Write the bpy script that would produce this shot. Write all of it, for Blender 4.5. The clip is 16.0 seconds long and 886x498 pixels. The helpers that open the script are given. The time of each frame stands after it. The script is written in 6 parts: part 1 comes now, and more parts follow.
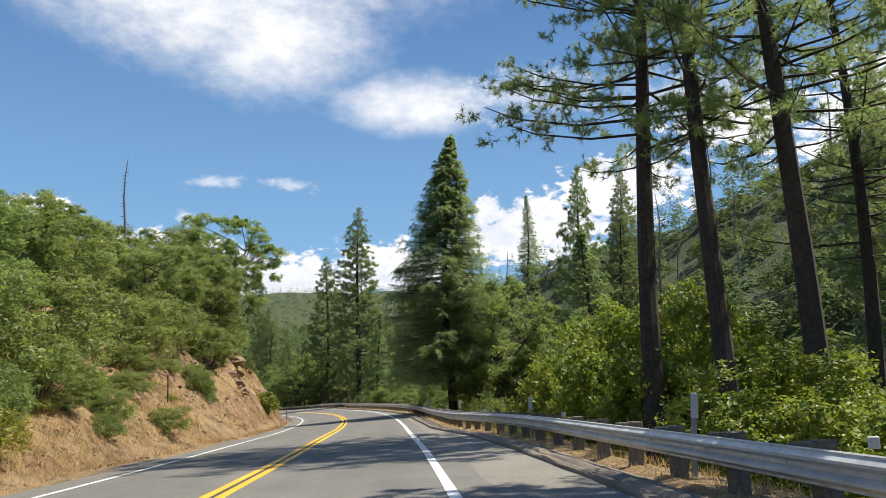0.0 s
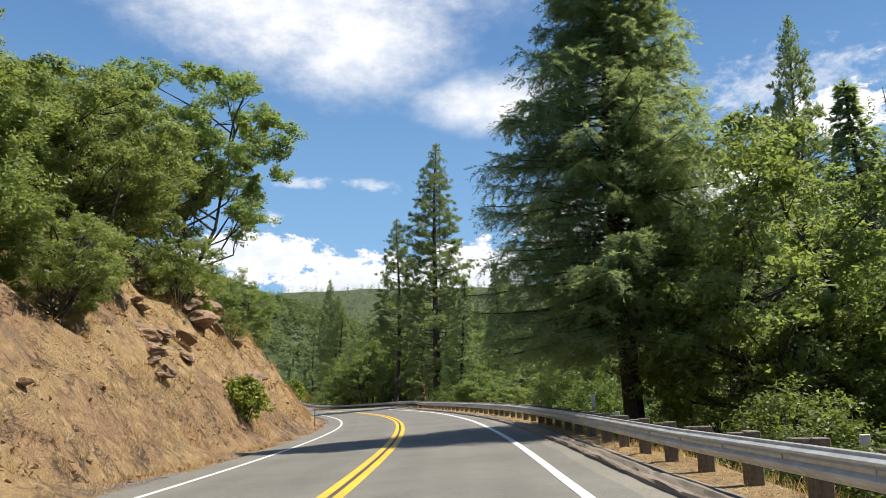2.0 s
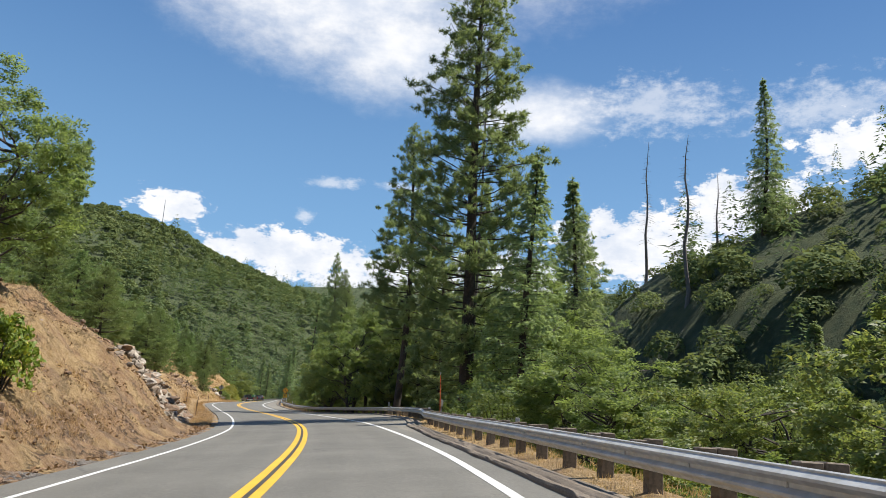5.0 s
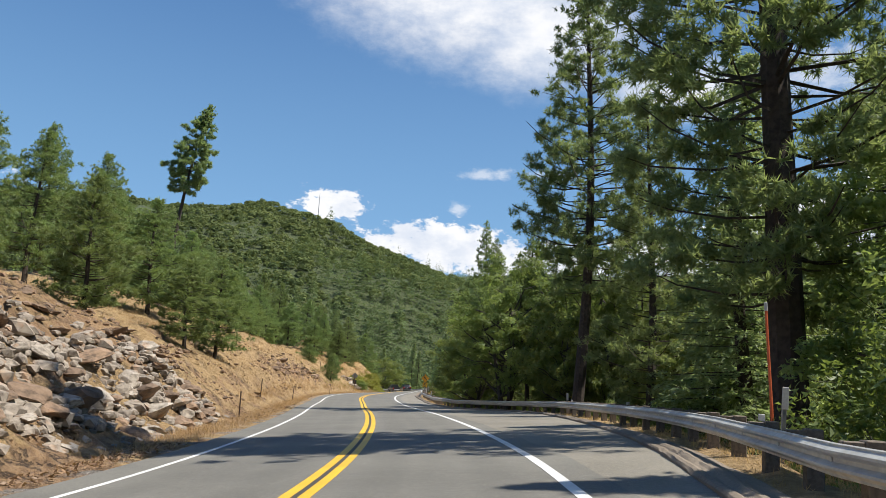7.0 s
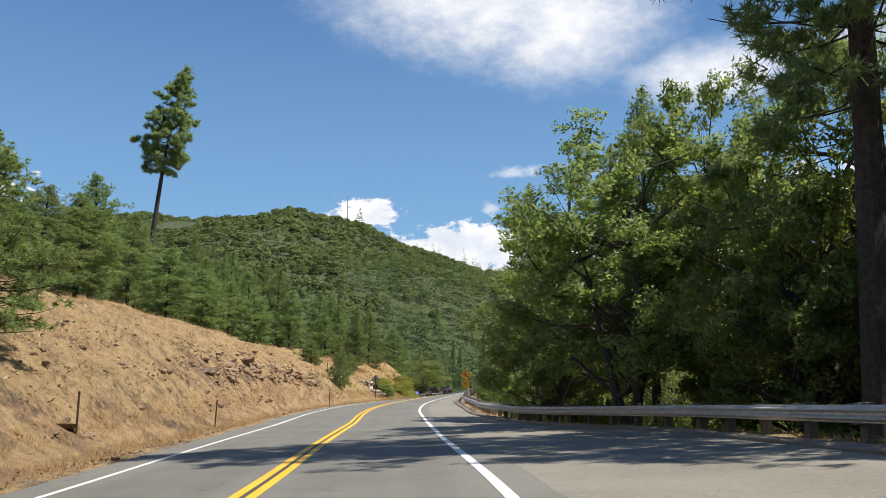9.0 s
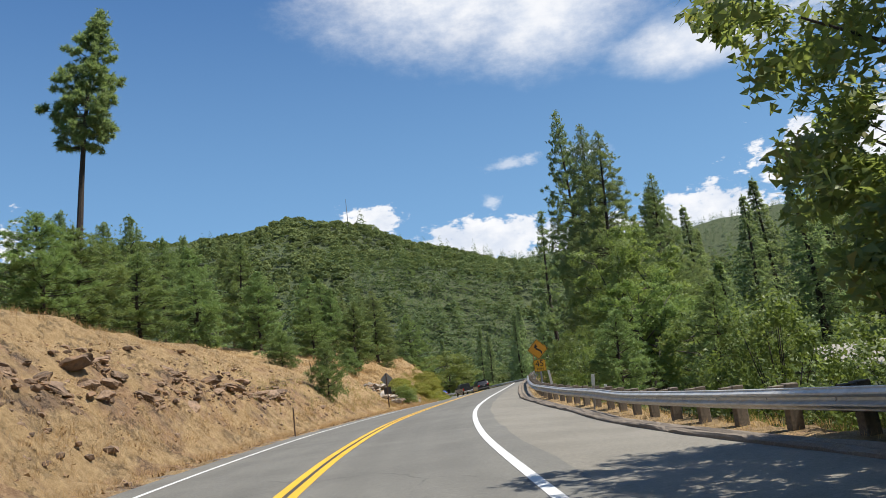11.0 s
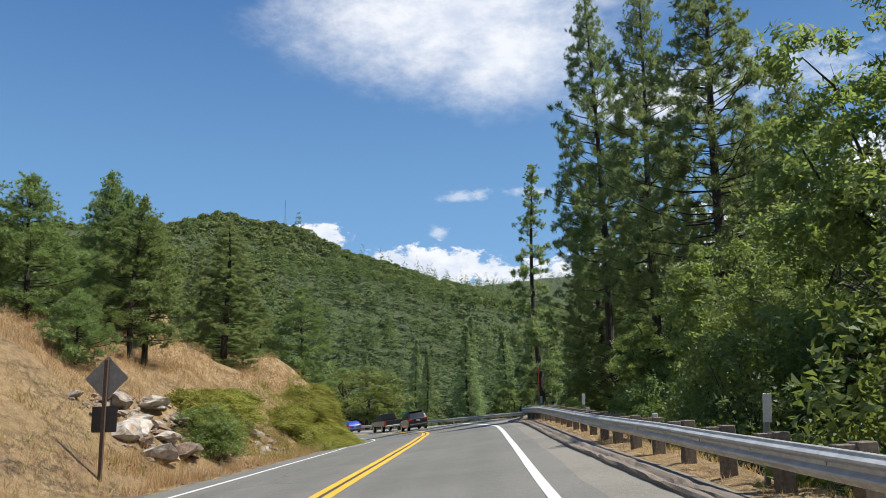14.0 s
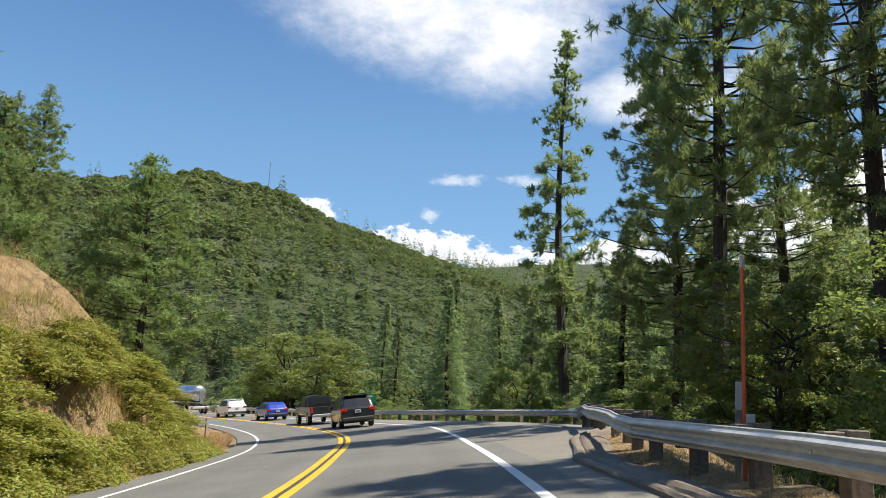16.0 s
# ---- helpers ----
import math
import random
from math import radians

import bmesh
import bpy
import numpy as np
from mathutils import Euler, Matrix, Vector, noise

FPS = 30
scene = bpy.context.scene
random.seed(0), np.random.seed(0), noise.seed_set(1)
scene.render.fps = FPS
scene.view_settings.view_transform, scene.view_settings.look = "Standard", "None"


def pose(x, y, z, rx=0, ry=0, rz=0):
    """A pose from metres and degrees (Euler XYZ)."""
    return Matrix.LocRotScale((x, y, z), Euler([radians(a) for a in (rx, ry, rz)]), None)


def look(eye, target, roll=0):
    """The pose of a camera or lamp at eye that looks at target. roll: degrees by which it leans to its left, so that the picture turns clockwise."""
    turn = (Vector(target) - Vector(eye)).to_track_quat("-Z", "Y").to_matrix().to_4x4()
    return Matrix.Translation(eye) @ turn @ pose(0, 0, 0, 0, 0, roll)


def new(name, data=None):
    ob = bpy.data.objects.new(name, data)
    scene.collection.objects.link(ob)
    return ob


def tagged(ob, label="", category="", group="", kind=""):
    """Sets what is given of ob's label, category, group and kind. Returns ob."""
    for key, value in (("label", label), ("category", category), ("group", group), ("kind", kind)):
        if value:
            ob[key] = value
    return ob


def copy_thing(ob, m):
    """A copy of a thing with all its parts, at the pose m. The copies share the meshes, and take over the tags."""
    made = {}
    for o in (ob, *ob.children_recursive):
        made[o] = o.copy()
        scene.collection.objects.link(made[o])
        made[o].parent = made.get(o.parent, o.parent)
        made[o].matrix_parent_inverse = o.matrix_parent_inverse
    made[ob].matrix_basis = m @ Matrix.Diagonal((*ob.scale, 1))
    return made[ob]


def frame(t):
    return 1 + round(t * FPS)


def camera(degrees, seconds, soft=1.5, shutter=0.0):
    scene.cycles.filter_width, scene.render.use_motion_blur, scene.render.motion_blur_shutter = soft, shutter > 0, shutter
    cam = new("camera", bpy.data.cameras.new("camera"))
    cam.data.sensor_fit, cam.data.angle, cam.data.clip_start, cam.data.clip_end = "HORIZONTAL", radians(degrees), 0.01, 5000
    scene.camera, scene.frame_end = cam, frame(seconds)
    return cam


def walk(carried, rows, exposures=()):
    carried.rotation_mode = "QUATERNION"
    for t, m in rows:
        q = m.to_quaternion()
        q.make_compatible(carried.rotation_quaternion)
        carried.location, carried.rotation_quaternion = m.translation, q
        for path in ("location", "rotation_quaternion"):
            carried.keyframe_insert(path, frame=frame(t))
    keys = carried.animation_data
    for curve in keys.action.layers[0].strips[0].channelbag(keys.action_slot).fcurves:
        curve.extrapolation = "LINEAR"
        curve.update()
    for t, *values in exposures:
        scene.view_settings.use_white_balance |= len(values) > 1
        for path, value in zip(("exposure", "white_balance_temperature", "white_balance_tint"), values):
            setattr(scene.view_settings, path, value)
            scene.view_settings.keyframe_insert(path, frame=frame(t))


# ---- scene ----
cam = camera(58.75, 16.0, soft=0.85)
PATH = [
    (0.0, 0.392, -0.237, 0.789, 101.126, 0.847, -0.634),
    (0.5, -0.196, 7.815, 0.807, 100.792, 1.193, -0.472),
    (1.0, -0.869, 15.978, 0.835, 100.588, 0.515, -0.553),
    (1.5, -1.603, 24.192, 0.847, 100.076, -0.105, -0.078),
    (2.0, -2.141, 32.642, 0.857, 101.098, -0.016, 5.252),
    (2.5, -2.675, 40.548, 0.862, 102.043, -4.119, 4.277),
    (3.0, -3.470, 48.403, 0.890, 101.745, -5.355, 4.230),
    (5.5, -8.469, 85.817, 1.214, 101.426, -2.728, 8.067),
    (6.0, -9.978, 92.893, 1.263, 100.562, -3.649, 11.672),
    (6.5, -11.650, 100.230, 1.292, 100.558, -3.723, 14.998),
    (7.0, -13.525, 107.359, 1.303, 100.092, -3.506, 18.092),
    (7.5, -15.698, 114.632, 1.304, 100.202, -1.488, 19.509),
    (8.0, -18.120, 121.779, 1.292, 100.111, -2.464, 20.190),
    (8.5, -20.521, 128.912, 1.279, 99.887, -0.446, 21.013),
    (9.0, -23.336, 136.339, 1.252, 100.126, 0.119, 21.365),
    (11.5, -39.787, 172.510, 1.026, 99.986, 9.457, 22.397),
    (12.0, -42.772, 179.572, 1.124, 99.694, 11.054, 21.399),
    (12.5, -45.778, 186.990, 1.226, 99.229, 5.922, 18.725),
    (13.0, -48.601, 194.506, 1.327, 99.514, 2.167, 17.635),
    (13.5, -51.205, 202.044, 1.422, 101.927, 1.792, 17.550),
    (14.0, -53.734, 209.860, 1.516, 101.831, 1.390, 17.760),
    (14.5, -55.939, 217.482, 1.610, 101.876, 0.294, 17.763),
    (15.0, -58.082, 225.270, 1.727, 101.950, -0.680, 17.472),
    (15.5, -60.214, 232.948, 1.847, 101.702, -1.364, 17.008),
    (16.0, -62.338, 240.148, 1.946, 100.625, -2.297, 16.247),
]
# the film camera meters a little darker and cooler in the open stretch
EXPOSURES = [(0.0, .76, 6750, 10), (3.0, .86, 6800, 10), (5.5, .66, 6550, 10), (9.0, .68, 6650, 10), (12.0, .57, 6400, 10), (14.0, .60, 6350, 10), (15.0, .76, 6550, 10), (16.0, .84, 6700, 10)]
walk(cam, [(t, pose(x, y, z, rx, ry, rz)) for t, x, y, z, rx, ry, rz in PATH], EXPOSURES)

# ---- light ----
SUN_AZ, SUN_EL = radians(10), radians(60)   # from the +x axis, towards +y
sun_way = Vector((math.cos(SUN_AZ) * math.cos(SUN_EL), math.sin(SUN_AZ) * math.cos(SUN_EL), math.sin(SUN_EL)))
sun = new("sun", bpy.data.lights.new("sun", "SUN"))
sun.data.energy, sun.data.angle, sun.data.color = 4.7, radians(0.55), (1.0, 0.95, 0.855)
sun.matrix_world = look(sun_way * 300, (0, 0, 0))


class Nodes:
    """Short hand for node trees."""

    def __init__(self, tree):
        self.tree = tree
        tree.nodes.clear()

    def add(self, kind, **sets):
        n = self.tree.nodes.new(kind)
        for k, v in sets.items():
            if k in n.inputs:
                n.inputs[k].default_value = v
        return n

    def link(self, a, b):
        self.tree.links.new(a, b)

    def val(self, sock, v):
        if isinstance(v, (int, float, tuple)):
            sock.default_value = v
        else:
            self.link(v, sock)

    def math(self, op, a, b=0.0, clamp=False):
        n = self.tree.nodes.new("ShaderNodeMath")
        n.operation, n.use_clamp = op, clamp
        self.val(n.inputs[0], a)
        self.val(n.inputs[1], b)
        return n.outputs[0]

    def mix(self, f, a, b, how="MIX"):
        n = self.tree.nodes.new("ShaderNodeMix")
        n.data_type, n.blend_type = "RGBA", how
        self.val(n.inputs[0], f)
        self.val(n.inputs[6], (*a, 1) if isinstance(a, tuple) and len(a) == 3 else a)
        self.val(n.inputs[7], (*b, 1) if isinstance(b, tuple) and len(b) == 3 else b)
        return n.outputs[2]

    def noise(self, vec, scale, detail=4.0, rough=0.55):
        n = self.tree.nodes.new("ShaderNodeTexNoise")
        n.inputs["Scale"].default_value, n.inputs["Detail"].default_value, n.inputs["Roughness"].default_value = scale, detail, rough
        if vec is not None:
            self.link(vec, n.inputs["Vector"])
        return n.outputs[0]

    def ramp(self, f, lo, hi):
        n = self.tree.nodes.new("ShaderNodeMapRange")
        n.interpolation_type = "SMOOTHSTEP"
        self.val(n.inputs[0], f)
        n.inputs[1].default_value, n.inputs[2].default_value = lo, hi
        return n.outputs[0]


def build_sky():
    world = bpy.data.worlds.new("sky")
    scene.world = world
    world.use_nodes = True
    N = Nodes(world.node_tree)
    sky = N.add("ShaderNodeTexSky")
    sky.sky_type, sky.sun_disc = "NISHITA", False
    sky.sun_elevation, sky.sun_rotation = SUN_EL, radians(90) - SUN_AZ
    sky.altitude, sky.air_density, sky.dust_density, sky.ozone_density = 900, 1.0, 0.3, 2.0
    co = N.add("ShaderNodeTexCoord").outputs["Generated"]
    sep = N.add("ShaderNodeSeparateXYZ")
    N.link(co, sep.inputs[0])
    az = N.math("MULTIPLY", N.math("ARCTAN2", sep.outputs[0], sep.outputs[1]), 57.2958)
    el = N.math("MULTIPLY", N.math("ARCSINE", sep.outputs[2]), 57.2958)
    flat = N.add("ShaderNodeCombineXYZ")
    N.link(az, flat.inputs[0])
    N.link(N.math("MULTIPLY", el, 1.7), flat.inputs[1])
    puff = N.math("SUBTRACT", N.noise(flat.outputs[0], 0.6, 8.0, 0.66), 0.5)
    wide = N.math("SUBTRACT", N.noise(flat.outputs[0], 0.11, 4.0, 0.55), 0.5)

    def clouds(blobs, puffy, broad, lo, hi):
        best = None
        for a, e, wa, we in blobs:
            u = N.math("DIVIDE", N.math("SUBTRACT", az, a), wa)
            v = N.math("DIVIDE", N.math("SUBTRACT", el, e), we)
            d = N.math("SUBTRACT", 1.0, N.math("SQRT", N.math("ADD", N.math("MULTIPLY", u, u), N.math("MULTIPLY", v, v))))
            best = d if best is None else N.math("MAXIMUM", best, d)
        s = N.math("ADD", best, N.math("ADD", N.math("MULTIPLY", puff, puffy), N.math("MULTIPLY", wide, broad)))
        return N.ramp(s, lo, hi)

    # soft high sheets, then crisp heaps near the ridges
    high = clouds([(-17, 28.5, 17, 7.0), (-12, 25.5, 10, 5.0), (-1, 21.6, 8, 2.8), (-12, 33, 24, 8)], 0.3, 0.6, 0.0, .8)
    thin = clouds([(-17.8, 13.1, 1.3, 0.9), (-16, 15.7, 3.2, 0.8), (-10.5, 15.7, 3.0, 0.8), (8, 22, 9, 3.4), (20, 21, 10, 3.5)], 2.0, 0.3, 0.25, 0.95)
    heap = clouds([(-27.0, 12.7, 2.9, 1.25), (-18.5, 10.2, 6.5, 2.1), (-10, 8.6, 9, 2.4), (7, 12.2, 7, 3.0), (14, 14.8, 6, 2.6),
                   (22, 18.5, 5, 2.2), (33, 17, 9, 5), (-3, 9.5, 6, 2.5), (-60, 12, 12, 3), (60, 18, 16, 6), (120, 20, 25, 7), (-140, 22, 30, 8)], 2.6, 0.4, 0.05, 0.34)
    shade = N.mix(N.ramp(N.noise(flat.outputs[0], 0.3, 5.0, 0.6), 0.3, 0.7), (5.3, 5.8, 6.7), (7.5, 7.55, 7.7))
    deep = N.mix(N.ramp(el, 4.0, 38.0), (1.6, 3.4, 5.7), (0.34, 1.2, 3.25))
    blue = N.mix(0.75, sky.outputs[0], deep)
    col = N.mix(N.math("MULTIPLY", thin, 0.5), blue, shade)
    col = N.mix(N.math("MULTIPLY", high, 0.93), col, shade)
    col = N.mix(heap, col, shade)
    bg = N.add("ShaderNodeBackground", Strength=0.088)
    N.link(col, bg.inputs[0])
    out = N.add("ShaderNodeOutputWorld")
    N.link(bg.outputs[0], out.inputs[0])


build_sky()


# ---- materials ----
def material(name):
    m = bpy.data.materials.new(name)
    m.use_nodes = True
    N = Nodes(m.node_tree)
    out = N.add("ShaderNodeOutputMaterial")
    b = N.add("ShaderNodeBsdfPrincipled")
    N.link(b.outputs[0], out.inputs[0])
    return m, N, b, out


def bump(N, b, height, strength, distance):
    n = N.add("ShaderNodeBump", Strength=strength, Distance=distance)
    N.link(height, n.inputs["Height"])
    N.link(n.outputs[0], b.inputs["Normal"])


def simple(name, colour, rough=0.5, metal=0.0, grain=40.0, vary=0.25, coat=0.0):
    m, N, b, out = material(name)
    co = N.add("ShaderNodeTexCoord").outputs["Object"]
    f = N.ramp(N.noise(co, grain), 0.3, 0.7)
    g = N.ramp(N.noise(co, grain / 9), 0.35, 0.65)
    dark = tuple(c * (1 - vary) for c in colour)
    c = N.mix(f, dark, colour)
    c = N.mix(N.math("MULTIPLY", g, 0.4), c, tuple(x * (1 - 0.6 * vary) for x in colour))
    N.link(c, b.inputs["Base Color"])
    b.inputs["Roughness"].default_value, b.inputs["Metallic"].default_value = rough, metal
    b.inputs["Coat Weight"].default_value = coat
    if metal < 0.5 and coat == 0:
        bump(N, b, N.noise(co, grain * 1.5), 0.25, 0.01)
    return m


def leafy(name, dark, light, glow=0.45, rough=0.52, tint=None, tone=False, gloss=0.5):
    """Leaves and needles: light comes through them as well as off them."""
    m, N, b, out = material(name)
    geo = N.add("ShaderNodeNewGeometry")
    info = N.add("ShaderNodeObjectInfo")
    pos = N.add("ShaderNodeTexCoord").outputs["Object"]
    f = N.math("ADD", N.math("MULTIPLY", geo.outputs["Random Per Island"], 0.45), N.math("MULTIPLY", N.ramp(N.noise(pos, 0.9, 3.0), 0.25, 0.75), 0.55))
    if tone:
        at = N.add("ShaderNodeAttribute")
        at.attribute_name = "tone"
        f = N.math("ADD", N.math("MULTIPLY", f, 0.25), N.math("MULTIPLY", at.outputs["Fac"], 0.8))
    c = N.mix(N.math("MULTIPLY", f, 0.95, True), dark, light)
    if tint:
        c = N.mix(N.math("MULTIPLY", N.ramp(geo.outputs["Random Per Island"], 0.86, 0.95), 0.8), c, tint)
    hsv = N.add("ShaderNodeHueSaturation")
    N.link(N.math("ADD", 0.485, N.math("MULTIPLY", info.outputs["Random"], 0.03)), hsv.inputs["Hue"])
    N.link(N.math("ADD", 0.85, N.math("MULTIPLY", info.outputs["Random"], 0.35)), hsv.inputs["Value"])
    N.link(c, hsv.inputs["Color"])
    N.link(hsv.outputs[0], b.inputs["Base Color"])
    b.inputs["Roughness"].default_value, b.inputs["Specular IOR Level"].default_value = rough, gloss
    tr = N.add("ShaderNodeBsdfTranslucent")
    N.link(N.mix(0.5, hsv.outputs[0], (light[0] * 1.25, light[1] * 1.15, light[2] * 0.6)), tr.inputs[0])
    mx = N.add("ShaderNodeMixShader", Fac=glow)
    N.link(b.outputs[0], mx.inputs[1])
    N.link(tr.outputs[0], mx.inputs[2])
    N.link(mx.outputs[0], out.inputs[0])
    return m


def asphalt(name, base, light):
    m, N, b, out = material(name)
    co = N.add("ShaderNodeNewGeometry").outputs["Position"]
    grit = N.noise(co, 55.0, 3.0, 0.7)
    patch = N.ramp(N.noise(co, 0.35, 5.0), 0.3, 0.7)
    c = N.mix(patch, base, light)
    c = N.mix(N.math("MULTIPLY", N.ramp(grit, 0.45, 0.75), 0.5), c, tuple(min(1, 1.7 * x) for x in light))
    c = N.mix(N.math("MULTIPLY", N.ramp(N.noise(co, 2.2, 6.0, 0.7), 0.55, 0.75), 0.35), c, tuple(0.6 * x for x in base))
    chips = N.noise(co, 11.0, 3.0, 0.8)
    c = N.mix(N.math("MULTIPLY", N.ramp(chips, 0.5, 0.66), 0.4), c, tuple(1.45 * x for x in light))
    c = N.mix(N.math("MULTIPLY", N.ramp(N.noise(co, 17.0, 3.0, 0.8), 0.54, 0.68), 0.45), c, tuple(0.55 * x for x in base))
    vor = N.add("ShaderNodeTexVoronoi", Scale=0.22)
    vor.feature = "DISTANCE_TO_EDGE"
    warp = N.add("ShaderNodeVectorMath")
    warp.operation = "ADD"
    N.link(co, warp.inputs[0])
    nz = N.add("ShaderNodeTexNoise", Scale=0.8, Detail=5.0)
    N.link(co, nz.inputs["Vector"])
    N.link(nz.outputs["Color"], warp.inputs[1])
    N.link(warp.outputs[0], vor.inputs["Vector"])
    lat = N.add("ShaderNodeAttribute")
    lat.attribute_name = "lat"
    off = N.math("ABSOLUTE", N.math("SUBTRACT", N.math("ABSOLUTE", N.math("SUBTRACT", N.math("ABSOLUTE", lat.outputs["Fac"]), 1.8)), 0.85))
    track = N.math("MULTIPLY", N.math("SUBTRACT", 1.0, N.ramp(off, 0.1, 0.6)), N.ramp(N.noise(co, 0.6, 3.0), 0.25, 0.6))
    c = N.mix(N.math("MULTIPLY", track, 0.28), c, tuple(0.62 * x for x in base))
    oil = N.math("SUBTRACT", 1.0, N.ramp(N.math("ABSOLUTE", N.math("SUBTRACT", N.math("ABSOLUTE", lat.outputs["Fac"]), 1.8)), 0.1, 0.5))
    c = N.mix(N.math("MULTIPLY", oil, 0.12), c, tuple(0.5 * x for x in base))
    crack = N.math("MULTIPLY", N.math("SUBTRACT", 1.0, N.ramp(vor.outputs[0], 0.002, 0.008)), N.ramp(N.noise(co, 0.12), 0.5, 0.6))
    c = N.mix(N.math("MULTIPLY", crack, 0.3), c, (0.02, 0.02, 0.02))
    N.link(c, b.inputs["Base Color"])
    b.inputs["Roughness"].default_value = 0.8
    bump(N, b, grit, 0.5, 0.01)
    return m


def paint(name, colour):
    m, N, b, out = material(name)
    co = N.add("ShaderNodeNewGeometry").outputs["Position"]
    wear = N.math("MULTIPLY", N.ramp(N.noise(co, 14.0, 6.0, 0.75), 0.6, 0.78), 0.6)
    c = N.mix(N.ramp(N.noise(co, 0.9), 0.35, 0.7), tuple(0.82 * x for x in colour), colour)
    N.link(N.mix(wear, c, (0.13, 0.125, 0.12)), b.inputs["Base Color"])
    b.inputs["Roughness"].default_value = 0.55
    bump(N, b, N.noise(co, 60.0), 0.3, 0.006)
    return m


def ground_material():
    """Red soil, straw grass, gravel and forest litter, laid out by the sheet's own zone values."""
    m, N, b, out = material("ground_soil_and_grass")
    co = N.add("ShaderNodeNewGeometry").outputs["Position"]

    def zone(name):
        a = N.add("ShaderNodeAttribute")
        a.attribute_name = name
        return a.outputs["Fac"]

    n1, n2, n3 = N.noise(co, 0.5, 6.0, 0.65), N.noise(co, 3.5, 6.0, 0.7), N.noise(co, 22.0, 4.0, 0.7)
    soil = N.mix(N.ramp(n2, 0.32, 0.68), (0.23, 0.132, 0.066), (0.43, 0.275, 0.145))
    soil = N.mix(N.math("MULTIPLY", N.ramp(n3, 0.5, 0.72), 0.5), soil, (0.45, 0.315, 0.20))
    soil = N.mix(N.math("MULTIPLY", N.ramp(n1, 0.5, 0.64), 0.6), soil, (0.20, 0.105, 0.058))
    face = N.math("MULTIPLY", N.ramp(N.noise(co, 0.33, 7.0, 0.72), 0.52, 0.58), N.ramp(n2, 0.25, 0.6))
    soil = N.mix(N.math("MULTIPLY", face, 0.55), soil, (0.14, 0.105, 0.08))
    straw = N.mix(N.ramp(n2, 0.3, 0.7), (0.34, 0.22, 0.098), (0.54, 0.375, 0.19))
    # cleft lines: crevice shade painted into the soil colour, also sunk by the bump
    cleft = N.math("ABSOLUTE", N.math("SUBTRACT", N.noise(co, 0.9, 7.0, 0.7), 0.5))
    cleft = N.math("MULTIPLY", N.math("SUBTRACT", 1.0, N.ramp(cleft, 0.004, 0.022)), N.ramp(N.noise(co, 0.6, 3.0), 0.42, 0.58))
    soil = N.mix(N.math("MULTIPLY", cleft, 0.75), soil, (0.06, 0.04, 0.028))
    straw = N.mix(N.math("MULTIPLY", N.ramp(n3, 0.45, 0.7), 0.5), straw, (0.24, 0.16, 0.07))
    litter = N.mix(N.ramp(n2, 0.3, 0.7), (0.045, 0.05, 0.02), (0.12, 0.10, 0.05))
    wood = N.mix(N.ramp(n1, 0.35, 0.65), (0.035, 0.055, 0.018), (0.07, 0.085, 0.03))
    gravel = N.mix(N.ramp(n3, 0.35, 0.65), (0.17, 0.15, 0.13), (0.36, 0.32, 0.28))
    mixz = N.math("ADD", zone("grass"), N.math("MULTIPLY", N.math("SUBTRACT", n1, 0.5), 2.2))
    c = N.mix(N.ramp(mixz, 0.3, 0.62), soil, straw)
    c = N.mix(N.ramp(N.math("ADD", zone("litter"), N.math("MULTIPLY", N.math("SUBTRACT", n1, 0.5), 0.8)), 0.35, 0.65), c, litter)
    c = N.mix(zone("forest"), c, wood)
    c = N.mix(N.ramp(N.math("ADD", zone("gravel"), N.math("MULTIPLY", N.math("SUBTRACT", n2, 0.5), 0.9)), 0.35, 0.65), c, gravel)
    N.link(c, b.inputs["Base Color"])
    b.inputs["Roughness"].default_value = 0.95
    bump(N, b, N.math("SUBTRACT", N.math("ADD", N.math("ADD", n2, N.math("MULTIPLY", n3, 0.35)), N.math("MULTIPLY", n1, 1.6)), N.math("MULTIPLY", cleft, 0.5)), 1.0, 0.34)
    return m


def rock_material(name, a, bcol):
    m, N, b, out = material(name)
    co = N.add("ShaderNodeTexCoord").outputs["Object"]
    info = N.add("ShaderNodeObjectInfo").outputs["Random"]
    c = N.mix(info, a, bcol)
    c = N.mix(N.ramp(N.noise(co, 3.0, 6.0, 0.7), 0.4, 0.7), c, tuple(0.45 * x for x in a))
    c = N.mix(N.math("MULTIPLY", N.ramp(N.noise(co, 1.2, 5.0), 0.55, 0.7), 0.6), c, (0.36, 0.20, 0.10))
    N.link(c, b.inputs["Base Color"])
    b.inputs["Roughness"].default_value = 0.9
    bump(N, b, N.noise(co, 5.0, 8.0, 0.7), 0.8, 0.06)
    return m


ASPHALT = asphalt("worn_asphalt", (0.113, 0.108, 0.094), (0.151, 0.145, 0.126))
SHOULDER = asphalt("pale_shoulder_asphalt", (0.145, 0.133, 0.108), (0.195, 0.179, 0.148))
DIKE = asphalt("dark_asphalt_dike", (0.115, 0.092, 0.068), (0.19, 0.155, 0.118))
STRIPE = asphalt("black_centre_stripe", (0.035, 0.033, 0.03), (0.055, 0.052, 0.046))
YELLOW, WHITE = paint("yellow_road_paint", (0.78, 0.44, 0.02)), paint("white_road_paint", (0.72, 0.72, 0.70))
GROUND = ground_material()
ROCK_GREY = rock_material("grey_rock", (0.27, 0.225, 0.18), (0.50, 0.45, 0.385))
ROCK_BROWN = rock_material("brown_rock", (0.16, 0.11, 0.075), (0.30, 0.20, 0.13))
STEEL = simple("galvanised_steel", (0.60, 0.60, 0.575), 0.48, 0.35, 6.0, 0.3)
